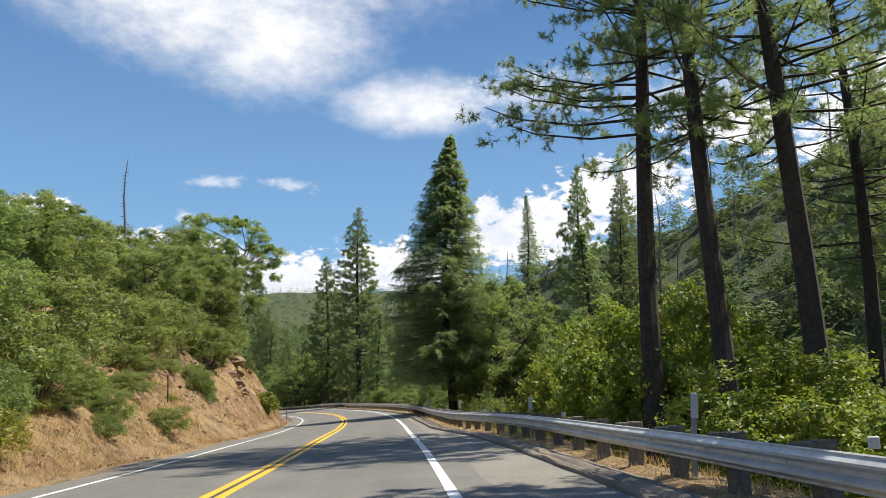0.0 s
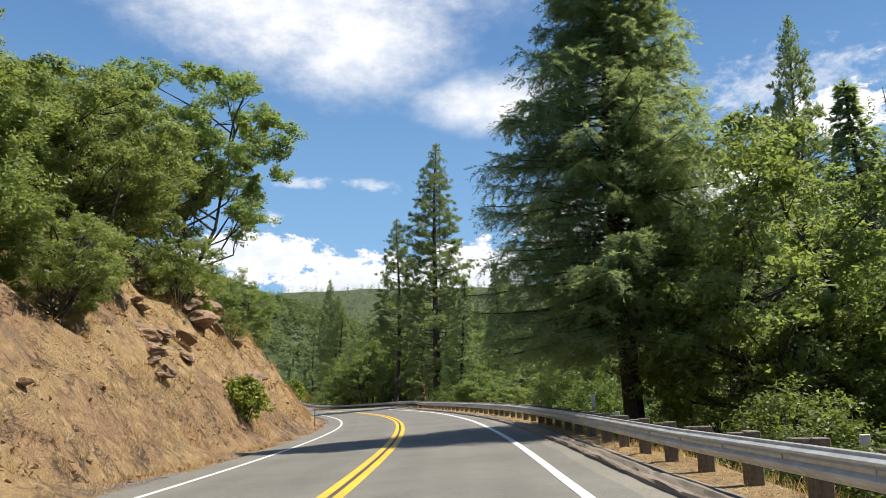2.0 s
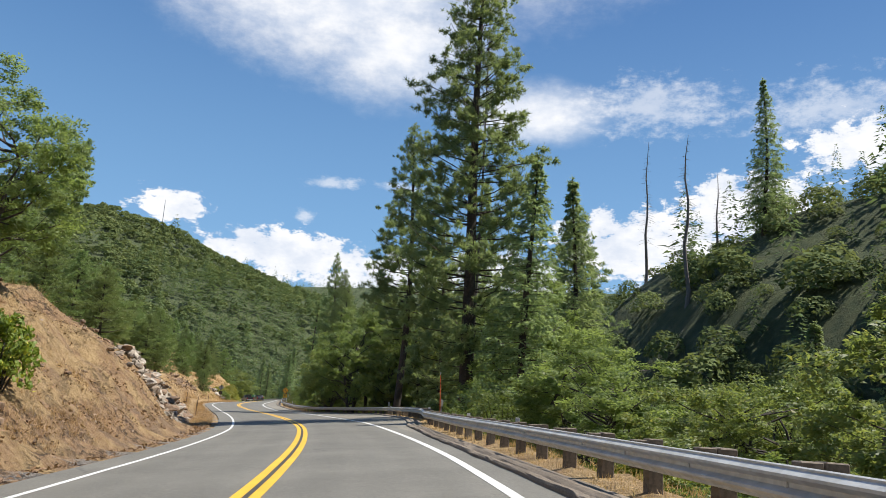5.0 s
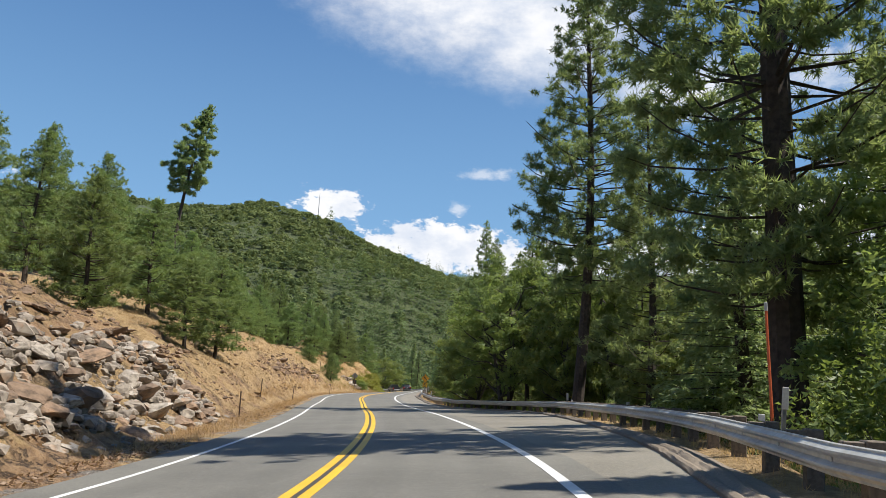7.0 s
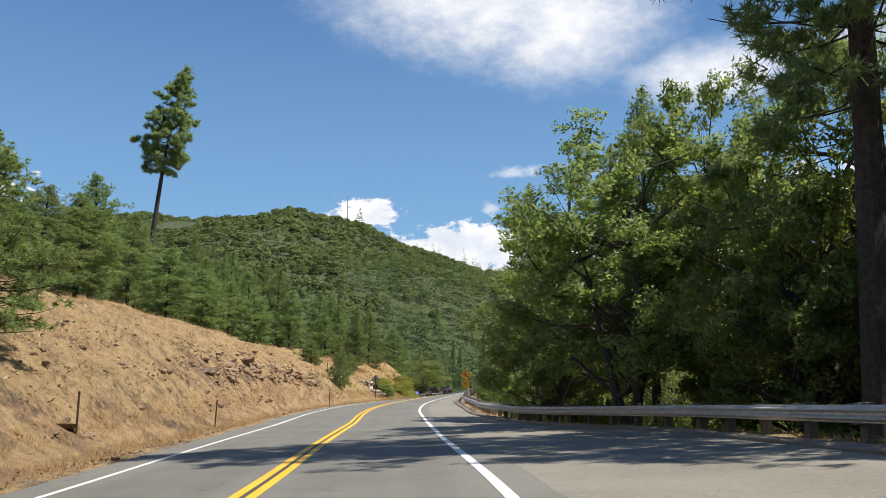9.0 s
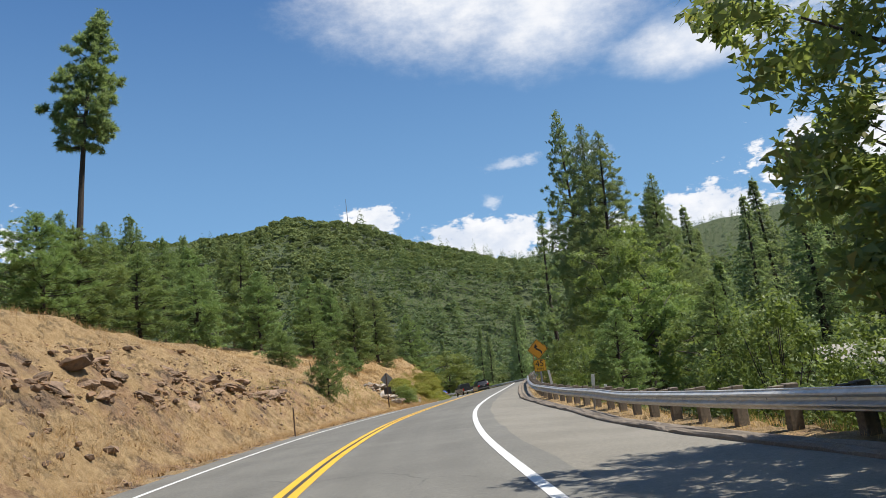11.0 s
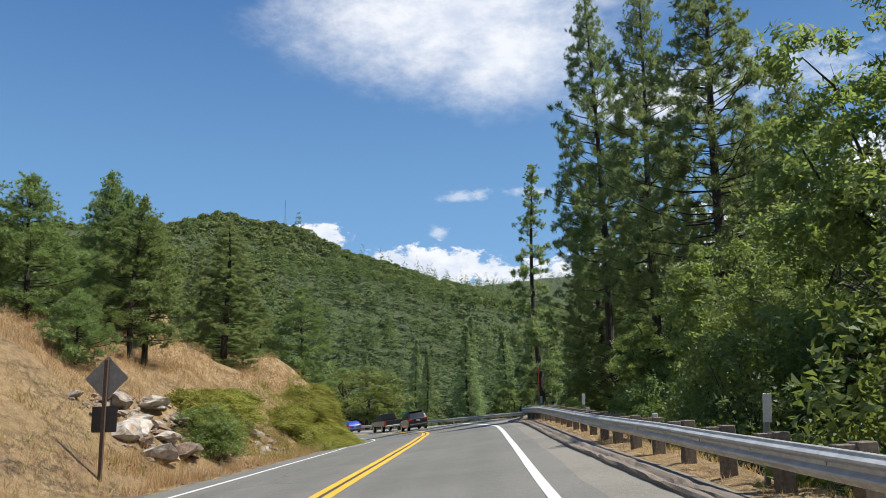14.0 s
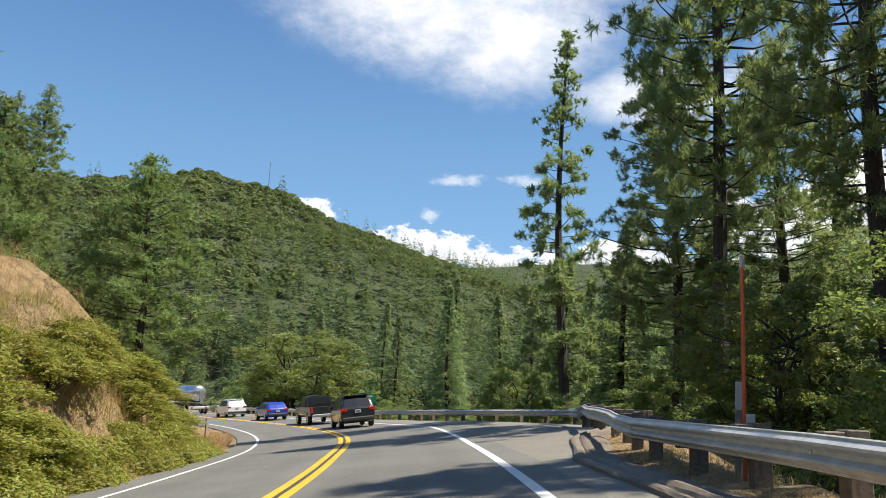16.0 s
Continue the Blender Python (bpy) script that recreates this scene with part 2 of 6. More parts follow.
POSTWOOD = simple("weathered_post_wood", (0.19, 0.155, 0.12), 0.85, 0.0, 18.0, 0.45)
BARK = simple("brown_bark", (0.066, 0.05, 0.04), 0.95, 0.0, 7.0, 0.6)
BARK_GREY = simple("grey_bark", (0.085, 0.074, 0.064), 0.95, 0.0, 9.0, 0.5)
DEADWOOD = simple("dead_grey_wood", (0.17, 0.15, 0.135), 0.9, 0.0, 9.0, 0.4)
PINE = leafy("pine_needles", (0.125, 0.185, 0.085), (0.29, 0.365, 0.16), 0.56)
YOUNG = leafy("young_pine_needles", (0.085, 0.14, 0.05), (0.27, 0.36, 0.13), 0.42)
FIR = leafy("fir_needles", (0.125, 0.185, 0.095), (0.31, 0.395, 0.19), 0.6)
OAK = leafy("oak_leaves", (0.09, 0.15, 0.048), (0.28, 0.37, 0.125), 0.58)
SHRUB = leafy("shrub_leaves", (0.085, 0.132, 0.042), (0.28, 0.35, 0.11), 0.52, tint=(0.26, 0.22, 0.06))
BUSH = leafy("roadside_bush_leaves", (0.06, 0.105, 0.03), (0.225, 0.30, 0.085), 0.48)
MAPLE = leafy("yellow_green_leaves", (0.06, 0.108, 0.018), (0.28, 0.345, 0.05), 0.42, tint=(0.42, 0.36, 0.04))
BRAMBLE = leafy("bramble_leaves", (0.13, 0.16, 0.028), (0.34, 0.345, 0.07), 0.42, tint=(0.34, 0.20, 0.05))
HILLTREE = leafy("hill_forest_leaves", (0.068, 0.098, 0.040), (0.19, 0.228, 0.090), 0.36, 0.8, tone=True, gloss=0.1)
# far ridge haze is put into this paler, bluer needle colour
HAZEPINE = leafy("far_conifer_needles", (0.077, 0.119, 0.084), (0.165, 0.220, 0.150), 0.32, 0.8, tone=True, gloss=0.1)
HILLPINE = leafy("hill_conifer_needles", (0.040, 0.074, 0.040), (0.165, 0.228, 0.105), 0.36, 0.8, tone=True, gloss=0.1)
YOUNGFAR = leafy("far_young_pine_needles", (0.08, 0.135, 0.045), (0.24, 0.32, 0.11), 0.36, 0.8, tone=True, gloss=0.12)
STRAW = leafy("straw_blades", (0.36, 0.24, 0.115), (0.62, 0.445, 0.225), 0.38)


# ---- mesh helpers ----
def mesh_np(name, verts, tris, mat, smooth=False):
    me = bpy.data.meshes.new(name)
    verts, tris = np.asarray(verts, np.float32), np.asarray(tris, np.int32)
    me.vertices.add(len(verts))
    me.vertices.foreach_set("co", verts.ravel())
    me.loops.add(tris.size)
    me.loops.foreach_set("vertex_index", tris.ravel())
    me.polygons.add(len(tris))
    me.polygons.foreach_set("loop_start", np.arange(len(tris), dtype=np.int32) * tris.shape[1])
    me.update(calc_edges=True)
    me.polygons.foreach_set("use_smooth", np.full(len(tris), smooth, bool))
    me.materials.append(mat)
    return me


def part(name, me, parent, label="", m=None):
    ob = new(name, me)
    ob.parent = parent
    if m is not None:
        ob.matrix_basis = m
    return tagged(ob, label) if label else ob


def bm_mesh(name, bm, mat, smooth=False):
    me = bpy.data.meshes.new(name)
    bm.to_mesh(me)
    bm.free()
    me.materials.append(mat)
    if smooth:
        me.polygons.foreach_set("use_smooth", np.ones(len(me.polygons), bool))
    return me


def box_mesh(name, size, mat, bevel=0.01, at=(0, 0, 0)):
    bm = bmesh.new()
    bmesh.ops.create_cube(bm, size=1.0, matrix=Matrix.Translation(at) @ Matrix.Diagonal((*size, 1)))
    if bevel:
        bmesh.ops.bevel(bm, geom=bm.edges[:], offset=bevel, segments=1, affect="EDGES")
    return bm_mesh(name, bm, mat)


def tube(points, radii, sides=6):
    """Rings along a line of points: vertices and triangles."""
    P, R = np.asarray(points, float), np.asarray(radii, float)
    n = len(P)
    d = np.gradient(P, axis=0)
    d /= np.linalg.norm(d, axis=1)[:, None] + 1e-9
    ref = np.where(np.abs(d[:, 2:3]) > 0.9, [[1.0, 0, 0]], [[0, 0, 1.0]])
    u = np.cross(d, ref)
    u /= np.linalg.norm(u, axis=1)[:, None] + 1e-9
    v = np.cross(d, u)
    a = np.arange(sides) * 2 * math.pi / sides
    V = P[:, None] + R[:, None, None] * (np.cos(a)[None, :, None] * u[:, None] + np.sin(a)[None, :, None] * v[:, None])
    i, j = np.meshgrid(np.arange(n - 1), np.arange(sides), indexing="ij")
    k = (j + 1) % sides
    q0, q1, q2, q3 = i * sides + j, i * sides + k, (i + 1) * sides + k, (i + 1) * sides + j
    T = np.concatenate([np.stack([q0, q1, q2], -1).reshape(-1, 3), np.stack([q0, q2, q3], -1).reshape(-1, 3)])
    return V.reshape(-1, 3), T


class Heap:
    """Collects pieces of geometry into one mesh."""

    def __init__(self):
        self.v, self.t, self.n = [], [], 0

    def add(self, v, t):
        self.v.append(v)
        self.t.append(np.asarray(t) + self.n)
        self.n += len(v)

    def mesh(self, name, mat, smooth=False):
        return mesh_np(name, np.concatenate(self.v), np.concatenate(self.t), mat, smooth)


def flakes(centres, axes, length, width, rng, face=None):
    """Loose three-cornered leaves: from each centre along its axis, turned at random about it."""
    n = len(centres)
    side = np.cross(axes, rng.normal(size=(n, 3)) if face is None else face + rng.normal(size=(n, 3)) * .3)
    side /= np.linalg.norm(side, axis=1)[:, None] + 1e-9
    L, W = np.broadcast_to(length, n)[:, None], np.broadcast_to(width, n)[:, None]
    a = centres - side * W * 0.5
    b = centres + side * W * 0.5
    c = centres + axes * L
    return np.stack([a, b, c], 1).reshape(-1, 3), np.arange(3 * n).reshape(-1, 3)


def leaves(centres, size, rng, up=0.5, out=None):
    """Loose three-cornered leaves, lying more or less flat."""
    n = len(centres)
    a = rng.normal(size=(n, 3))
    a[:, 2] *= 0.5
    a /= np.linalg.norm(a, axis=1)[:, None]
    nrm = rng.normal(size=(n, 3)) * (1 - up) + np.array([0, 0, up])
    if out is not None:
        nrm = nrm * .6 + out * .9
    s = np.cross(nrm, a)
    s /= np.linalg.norm(s, axis=1)[:, None] + 1e-9
    L = (size * rng.uniform(0.6, 1.35, n))[:, None]
    V = np.stack([centres - a * L * 0.5 - s * L * .12, centres + s * L * 0.42, centres + a * L * 0.62], 1).reshape(-1, 3)
    return V, np.arange(3 * n).reshape(-1, 3)


def broad_leaves(centres, size, rng, out):
    """Four-cornered leaves, folded a little along the middle."""
    n = len(centres)
    a = unit(rng.normal(size=(n, 3)) * [1, 1, .6] + [0, 0, -.25])
    nrm = rng.normal(size=(n, 3)) * .35 + out * .8 + [0, 0, .3]
    s = unit(np.cross(nrm, a))
    up = np.cross(a, s)
    L = (size * rng.uniform(0.6, 1.35, n))[:, None]
    V = np.stack([centres - a * L * .5, centres + s * L * .4 + up * L * .1, centres + a * L * .6, centres - s * L * .4 + up * L * .1], 1).reshape(-1, 3)
    q = np.arange(n)[:, None] * 4
    return V, np.concatenate([q + [0, 1, 2], q + [0, 2, 3]])


def unit(v):
    return v / (np.linalg.norm(v, axis=-1, keepdims=True) + 1e-9)


# ---- the road's line ----
ROAD_Y = np.arange(-5, 345, 12.5)
ROAD_X = np.array([-2.1, -2.72, -3.36, -4.15, -4.93, -6.03, -7.59, -9.62, -12.37, -15.7, -19.57, -24.31, -29.66, -35.44, -41.07, -46.77,
                   -51.64, -55.62, -59.16, -62.56, -66.06, -70.17, -75.12, -82.2, -91.8, -104.0, -118.8, -136.0])
BANK_Y = np.arange(-5, 345, 25)
BANK = np.array([0.03, 0.055, 0.06, 0.087, 0.094, 0.10, 0.06, 0.012, 0.032, 0.06, 0.114, 0.15, 0.09, 0.06])
RISE = np.array([-0.565, -0.524, -0.495, -0.296, -0.158, -0.167, -0.211, -0.293, -0.015, 0.235, 0.502, 0.20, -0.55, -1.3])


def spline(y, ky, kx):
    s = (np.asarray(y, float) - ky[0]) / (ky[1] - ky[0])
    i = np.clip(np.floor(s).astype(int), 0, len(kx) - 2)
    u = np.clip(s - i, 0, 1)
    k = np.concatenate([[2 * kx[0] - kx[1]], kx, [2 * kx[-1] - kx[-2]]])
    p0, p1, p2, p3 = k[i], k[i + 1], k[i + 2], k[i + 3]
    m1, m2 = (p2 - p0) / 2, (p3 - p1) / 2
    v = p1 + u * (m1 + u * (3 * (p2 - p1) - 2 * m1 - m2 + u * (2 * (p1 - p2) + m1 + m2)))
    return v + np.where(s < 0, s * (kx[1] - kx[0]), 0) + np.where(s > len(kx) - 1, (s - len(kx) + 1) * (kx[-1] - kx[-2]), 0)


ST_Y = np.arange(-70, 420.1, 1.5)
CEN = np.stack([spline(ST_Y, ROAD_Y, ROAD_X), ST_Y], 1)
_d = unit(np.gradient(CEN, axis=0))
RIGHT = np.stack([_d[:, 1], -_d[:, 0]], 1)


def bank(y):
    return np.interp(y, BANK_Y, BANK)


def rise(y):
    return np.interp(y, BANK_Y, RISE)


RAIL_Y = [-70, 10, 18, 25, 34, 65, 95, 104, 114, 125, 135, 146, 155, 161, 168, 177, 188, 197, 203, 215, 228, 252, 257, 263, 268, 272, 277, 284, 290, 300, 415]
RAIL_L = [6.3, 6.3, 6.2, 6.0, 5.3, 5.25, 4.8, 4.95, 5.5, 7.3, 8.6, 9.9, 10.0, 8.9, 7.7, 7.35, 7.4, 6.8, 6.25, 5.85, 5.45, 5.35, 6.4, 10.2, 11.0, 10.2, 8.2, 6.9, 6.5, 6.2, 6.0]


def rail_off(y):
    return np.interp(y, RAIL_Y, RAIL_L)


def road_z(y, l):
    return rise(y) + bank(y) * np.clip(l, -8, np.interp(y, [250, 264], [13, 5.6])) - np.interp(y, [172, 184, 206, 222], [0, .08, .08, 0]) * np.clip(l - 3.8, 0, 3.2)


def at_road(y, l, lift=0.0):
    """The point l metres to the right of the centre line, abreast of the centre line's point at y."""
    x = float(spline(y, ROAD_Y, ROAD_X))
    i = int(np.clip(round((y - ST_Y[0]) / 1.5), 0, len(ST_Y) - 1))
    return Vector((x + RIGHT[i, 0] * l, y + RIGHT[i, 1] * l, float(road_z(y, l)) + lift))


def nearest(x, y):
    """Station and distance to the right of the centre line, for arrays of points."""
    S, L = np.empty(len(x)), np.empty(len(x))
    for a in range(0, len(x), 20000):
        q = np.stack([x[a:a + 20000], y[a:a + 20000]], 1)
        d2 = (q[:, None, 0] - CEN[None, ::2, 0]) ** 2 + (q[:, None, 1] - CEN[None, ::2, 1]) ** 2
        i = d2.argmin(1) * 2
        off = q - CEN[i]
        S[a:a + 20000] = CEN[i, 1] + (off * _d[i]).sum(1) * _d[i, 1]
        side = (off * RIGHT[i]).sum(1)
        L[a:a + 20000] = np.where(np.abs(off).max(1) > 25, np.sign(side) * np.sqrt(d2.min(1)), side)
    return S, L


# ---- the lie of the land ----
CUT_Y = [-70, 5, 22, 38, 55, 75, 85, 95, 108, 120, 132, 145, 158, 172, 186, 200, 212, 226, 236, 248, 254, 260, 268, 278, 300, 340]
CUT_SLOPE = [.6, .6, .75, 1.1, 1.5, 1.8, 1.5, 1.1, 1.15, 1.3, 1.15, .95, 1.0, 1.2, 1.35, 1.2, 1.0, .85, .85, .8, 1.6, 3.2, 2.2, .8, .4, .3]
CUT_TOP = [4, 4, 4.5, 6.5, 10, 12.5, 10.3, 7.8, 7.2, 7.8, 7.0, 6.0, 6.6, 7.8, 8.4, 8.0, 7.2, 6.5, 8.5, 8.8, 8.4, 8.4, 6.0, 3, 3, 3]
TOE_Y = [-70, 20, 60, 95, 115, 130, 145, 165, 200, 215, 235, 250, 275, 330]
TOE_L = [5.6, 5.6, 5.5, 5.4, 5.6, 7.0, 6.6, 6.3, 6.0, 6.2, 6.0, 5.4, 6.3, 8]
RIDGES = [([(-1248, 724, 233), (-968, 808, 217), (-772, 836, 201), (-618, 815, 187), (-520, 801, 174), (-442, 802, 170), (-415, 812, 154), (-390, 826, 138), (-355, 871, 125), (-324, 941, 123), (-303, 1032, 123), (-289, 1158, 120)], 0.40),
          ([(-900, 1340, 180), (-440, 1330, 181), (-360, 1330, 186), (-260, 1330, 188), (-100, 1350, 196), (100, 1350, 200), (300, 1300, 205), (520, 1150, 215)], 0.42),
          ([(30, 215, 23), (60, 195, 36), (110, 150, 54), (150, 60, 67), (170, -60, 76)], 0.75),
          ([(-60, 420, 14), (40, 480, 50), (170, 540, 95), (340, 480, 130), (520, 300, 160)], 0.42)]


def wobble(x, y):
    return (np.sin(x * .071 + 1.3 * np.sin(y * .043)) + np.sin(y * .093 + 1.7 * np.sin(x * .037)) + .6 * np.sin(.21 * x + .17 * y) + .5 * np.sin(.19 * y - .23 * x + 2)) / 3


def crumble(x, y):
    return (np.sin(.9 * x + 1.6 * np.sin(.71 * y)) + np.sin(1.13 * y + 1.9 * np.sin(.67 * x)) + .6 * np.sin(2.3 * x + 1.1 * y) + .6 * np.sin(2.1 * y - 1.7 * x)) / 3


def land(x, y, zones=False):
    x, y = np.atleast_1d(np.asarray(x, float)), np.atleast_1d(np.asarray(y, float))
    S, L = nearest(x, y)
    base = road_z(S, L)
    toe, slope, top, rail = np.interp(S, TOE_Y, TOE_L), np.interp(S, CUT_Y, CUT_SLOPE), np.interp(S, CUT_Y, CUT_TOP), rail_off(S)
    d = np.maximum(-L - toe, 0)
    up = top * (1 - np.exp(-d * slope / top * 1.15)) + 0.10 * np.maximum(d - 14, 0)
    up += np.clip(d / 3, 0, 1) * np.interp(S, [140, 156, 222, 234], [1, .4, .4, 1]) * (0.28 + 0.5 * np.clip(slope - .4, 0, 1)) * crumble(x, y) * np.clip(1.4 - d / 40, .2, 1) + np.clip(d / 20, 0, 1) * 1.2 * wobble(x, y)
    up -= 3.4 * np.interp(S, [252, 258, 272, 282], [0, 1, 1, 0]) * np.clip((d - 5) / 5, 0, 1)
    up += 8.0 * np.exp(-((S - 265) / 7.5) ** 2 - ((L + 21) / 5) ** 2) - 3.1 * np.exp(-((S - 257) / 4.2) ** 4 - ((L + 12.4) / 3.8) ** 4) - .3 * np.exp(-((S - 262) / 4) ** 2 - ((L + 9) / 2.0) ** 2)
    ledge = np.interp(S, [40, 50, 84, 100, 168, 176, 208, 216], [0, 1, 1, .8, .9, 1, 1, .2]) * np.clip(d / 1.5, 0, 1) * np.clip(2 - d / 8, 0, 1)
    up += ledge * (.20 * np.sin(3.4 * up + 2.2 * crumble(x * .45, y * .45)) + .16 * crumble(x * 2.3, y * 2.3))
    g = np.maximum(L - rail - 0.9, 0)
    down = -4.2 * (1 - np.exp(-g / 7)) - 0.03 * np.minimum(g, 60) + np.clip(g / 8, 0, 1) * 0.8 * wobble(x, y)
    z = base + up + down - np.where((L > -4.5) & (L < rail - .3), 0.16, 0.0)
    hill = np.full(len(x), -1e9)
    for line, fall in RIDGES:
        for a, b in zip(line, line[1:]):
            A, B = np.array(a, float), np.array(b, float)
            e = B[:2] - A[:2]
            u = np.clip(((x - A[0]) * e[0] + (y - A[1]) * e[1]) / (e @ e), 0, 1)
            dist = np.hypot(x - A[0] - u * e[0], y - A[1] - u * e[1])
            hill = np.maximum(hill, A[2] + u * (B[2] - A[2]) - fall * np.sqrt(dist * dist + 900) + fall * 30)
    far = np.clip((np.abs(L) - 26) / 30, 0, 1)
    hill = hill + 7 * wobble(x * .35, y * .35) + 2.5 * wobble(x, y)
    z = np.where(hill > z, z + (hill - z) * far, z)
    z = np.maximum(z, -9)
    if not zones:
        return z
    wood = np.clip((np.abs(L) - 45) / 25, 0, 1)
    wood = np.where(L > rail + 3, np.clip((L - rail - 3) / 3, 0, 1), wood)
    grass = np.interp(S, [-70, 20, 40, 60, 78, 98, 115, 135, 150, 165, 260], [.6, .58, .46, .56, .74, .74, .42, .32, .6, .85, .75]) * np.clip(d / 2, 0, 1)
    grass = np.where((d < 2.5) & (L < 0), np.maximum(grass, np.interp(S, [-70, 40, 60, 110, 140, 260], [.7, .6, .35, .3, .5, .7])), grass)
    grass = np.where((L < 0) & (S > 170) & (S < 214) & (d > 1.6) & (d < 3.4), .42, grass)
    grass = np.where((L < 0) & (S > 232) & (S < 275) & (d > 1.5), .95, grass)
    grass = np.where(L > rail - .5, 0.8, grass)
    litter = np.where((S < 48) & (d > 6), 0.8, 0.0)
    gravel = np.clip(1.1 - np.abs(-L - 4.6) / 0.5, 0, 1) * 0.8
    return z, grass, litter, wood, gravel


def axis(lo, hi, step, far, grow=1.18):
    a = list(np.arange(lo, hi + .01, step))
    w = step
    while a[-1] < far:
        w = min(w * grow, 90)
        a.append(a[-1] + w)
    w = step
    while a[0] > -far:
        w = min(w * grow, 90)
        a.insert(0, a[0] - w)
    return np.array(a)


def build_ground():
    gx, gy = axis(-106, 10, .85, 3200), axis(-10, 300, .85, 3200)
    X, Y = np.meshgrid(gx, gy, indexing="ij")
    z, grass, litter, wood, gravel = land(X.ravel(), Y.ravel(), True)
    V = np.stack([X.ravel(), Y.ravel(), z], 1)
    ny = len(gy)
    i, j = np.meshgrid(np.arange(len(gx) - 1), np.arange(ny - 1), indexing="ij")
    q = (i * ny + j).ravel()
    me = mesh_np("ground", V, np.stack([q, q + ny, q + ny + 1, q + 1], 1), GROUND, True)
    for name, vals in (("grass", grass), ("litter", litter), ("forest", wood), ("gravel", gravel)):
        at = me.attributes.new(name, "FLOAT", "POINT")
        at.data.foreach_set("value", vals.astype(np.float32))
    return tagged(new("ground", me), "red soil and straw grass slopes of a wooded valley", "ground", kind="structure")


ground = build_ground()


def strip(name, y0, y1, l0, l1, lift, mat, thick=0.12, cols=2, step=1.5):
    """A slab that follows the road between two offsets (numbers or functions of y)."""
    ys = np.arange(y0, y1 + .01, step)
    x = spline(ys, ROAD_Y, ROAD_X)
    i = np.clip(np.round((ys - ST_Y[0]) / 1.5).astype(int), 0, len(ST_Y) - 1)
    a = l0(ys) if callable(l0) else np.full(len(ys), l0)
    b = l1(ys) if callable(l1) else np.full(len(ys), l1)
    rows = []
    for c in range(cols + 1):
        l = a + (b - a) * c / cols
        rows.append(np.stack([x + RIGHT[i, 0] * l, ys + RIGHT[i, 1] * l, road_z(ys, l) + lift], 1))
    first, last = rows[0] - [0, 0, thick], rows[-1] - [0, 0, thick]
    rows = [first, *rows, last]
    V = np.stack(rows, 1)
    k = V.shape[1]
    n, m = np.meshgrid(np.arange(len(ys) - 1), np.arange(k - 1), indexing="ij")
    q = (n * k + m).ravel()
    me = mesh_np(name, V.reshape(-1, 3), np.stack([q, q + 1, q + k + 1, q + k], 1), mat)
    lats = np.stack([a] + [a + (b - a) * c / cols for c in range(cols + 1)] + [b], 1)
    me.attributes.new("lat", "FLOAT", "POINT").data.foreach_set("value", lats.ravel().astype(np.float32))
    return me


road = tagged(new("road", strip("road", -70, 415, -3.62, lambda y: 4.12 + .03 * np.sin(y * .9) + .02 * np.sin(y * 2.3), 0.0, ASPHALT, 0.2, 14)), "worn grey asphalt two-lane mountain road", "road", kind="structure")
tagged(new("road_shoulder_left", strip("shoulder", -70, 415, -4.45, -3.62, 0.0, ASPHALT, 0.2, 2)),
                       "narrow pale asphalt shoulder below the cut bank", "shoulder", kind="structure")
tagged(new("road_shoulder_right", strip("shoulder", -70, 415, lambda y: 4.12 + .03 * np.sin(y * .9) + .02 * np.sin(y * 2.3), lambda y: rail_off(y) - .42, -.003, SHOULDER, 0.2, 3)),
                        "wide pale asphalt shoulder beside the guard rail", "shoulder", kind="structure")
for name, off, w, mat, text in (("edge_line_left", -3.5, .13, WHITE, "worn white edge line on asphalt"), ("edge_line_right", 3.5, .16, WHITE, "worn white edge line on asphalt"),
                                ("centre_line_left", -.13, .165, YELLOW, "yellow half of a double centre line"), ("centre_line_right", .13, .165, YELLOW, "yellow half of a double centre line")):
    tagged(new(name, strip(name, -70, 415, off - w / 2, off + w / 2, 0.006, mat, 0.004, 1)), text, "road marking", kind="structure")
tagged(new("centre_gap", strip("centre_gap", -70, 415, -.052, .052, 0.005, STRIPE, 0.004, 1)), "black stripe between the yellow centre lines", "road marking", kind="structure")


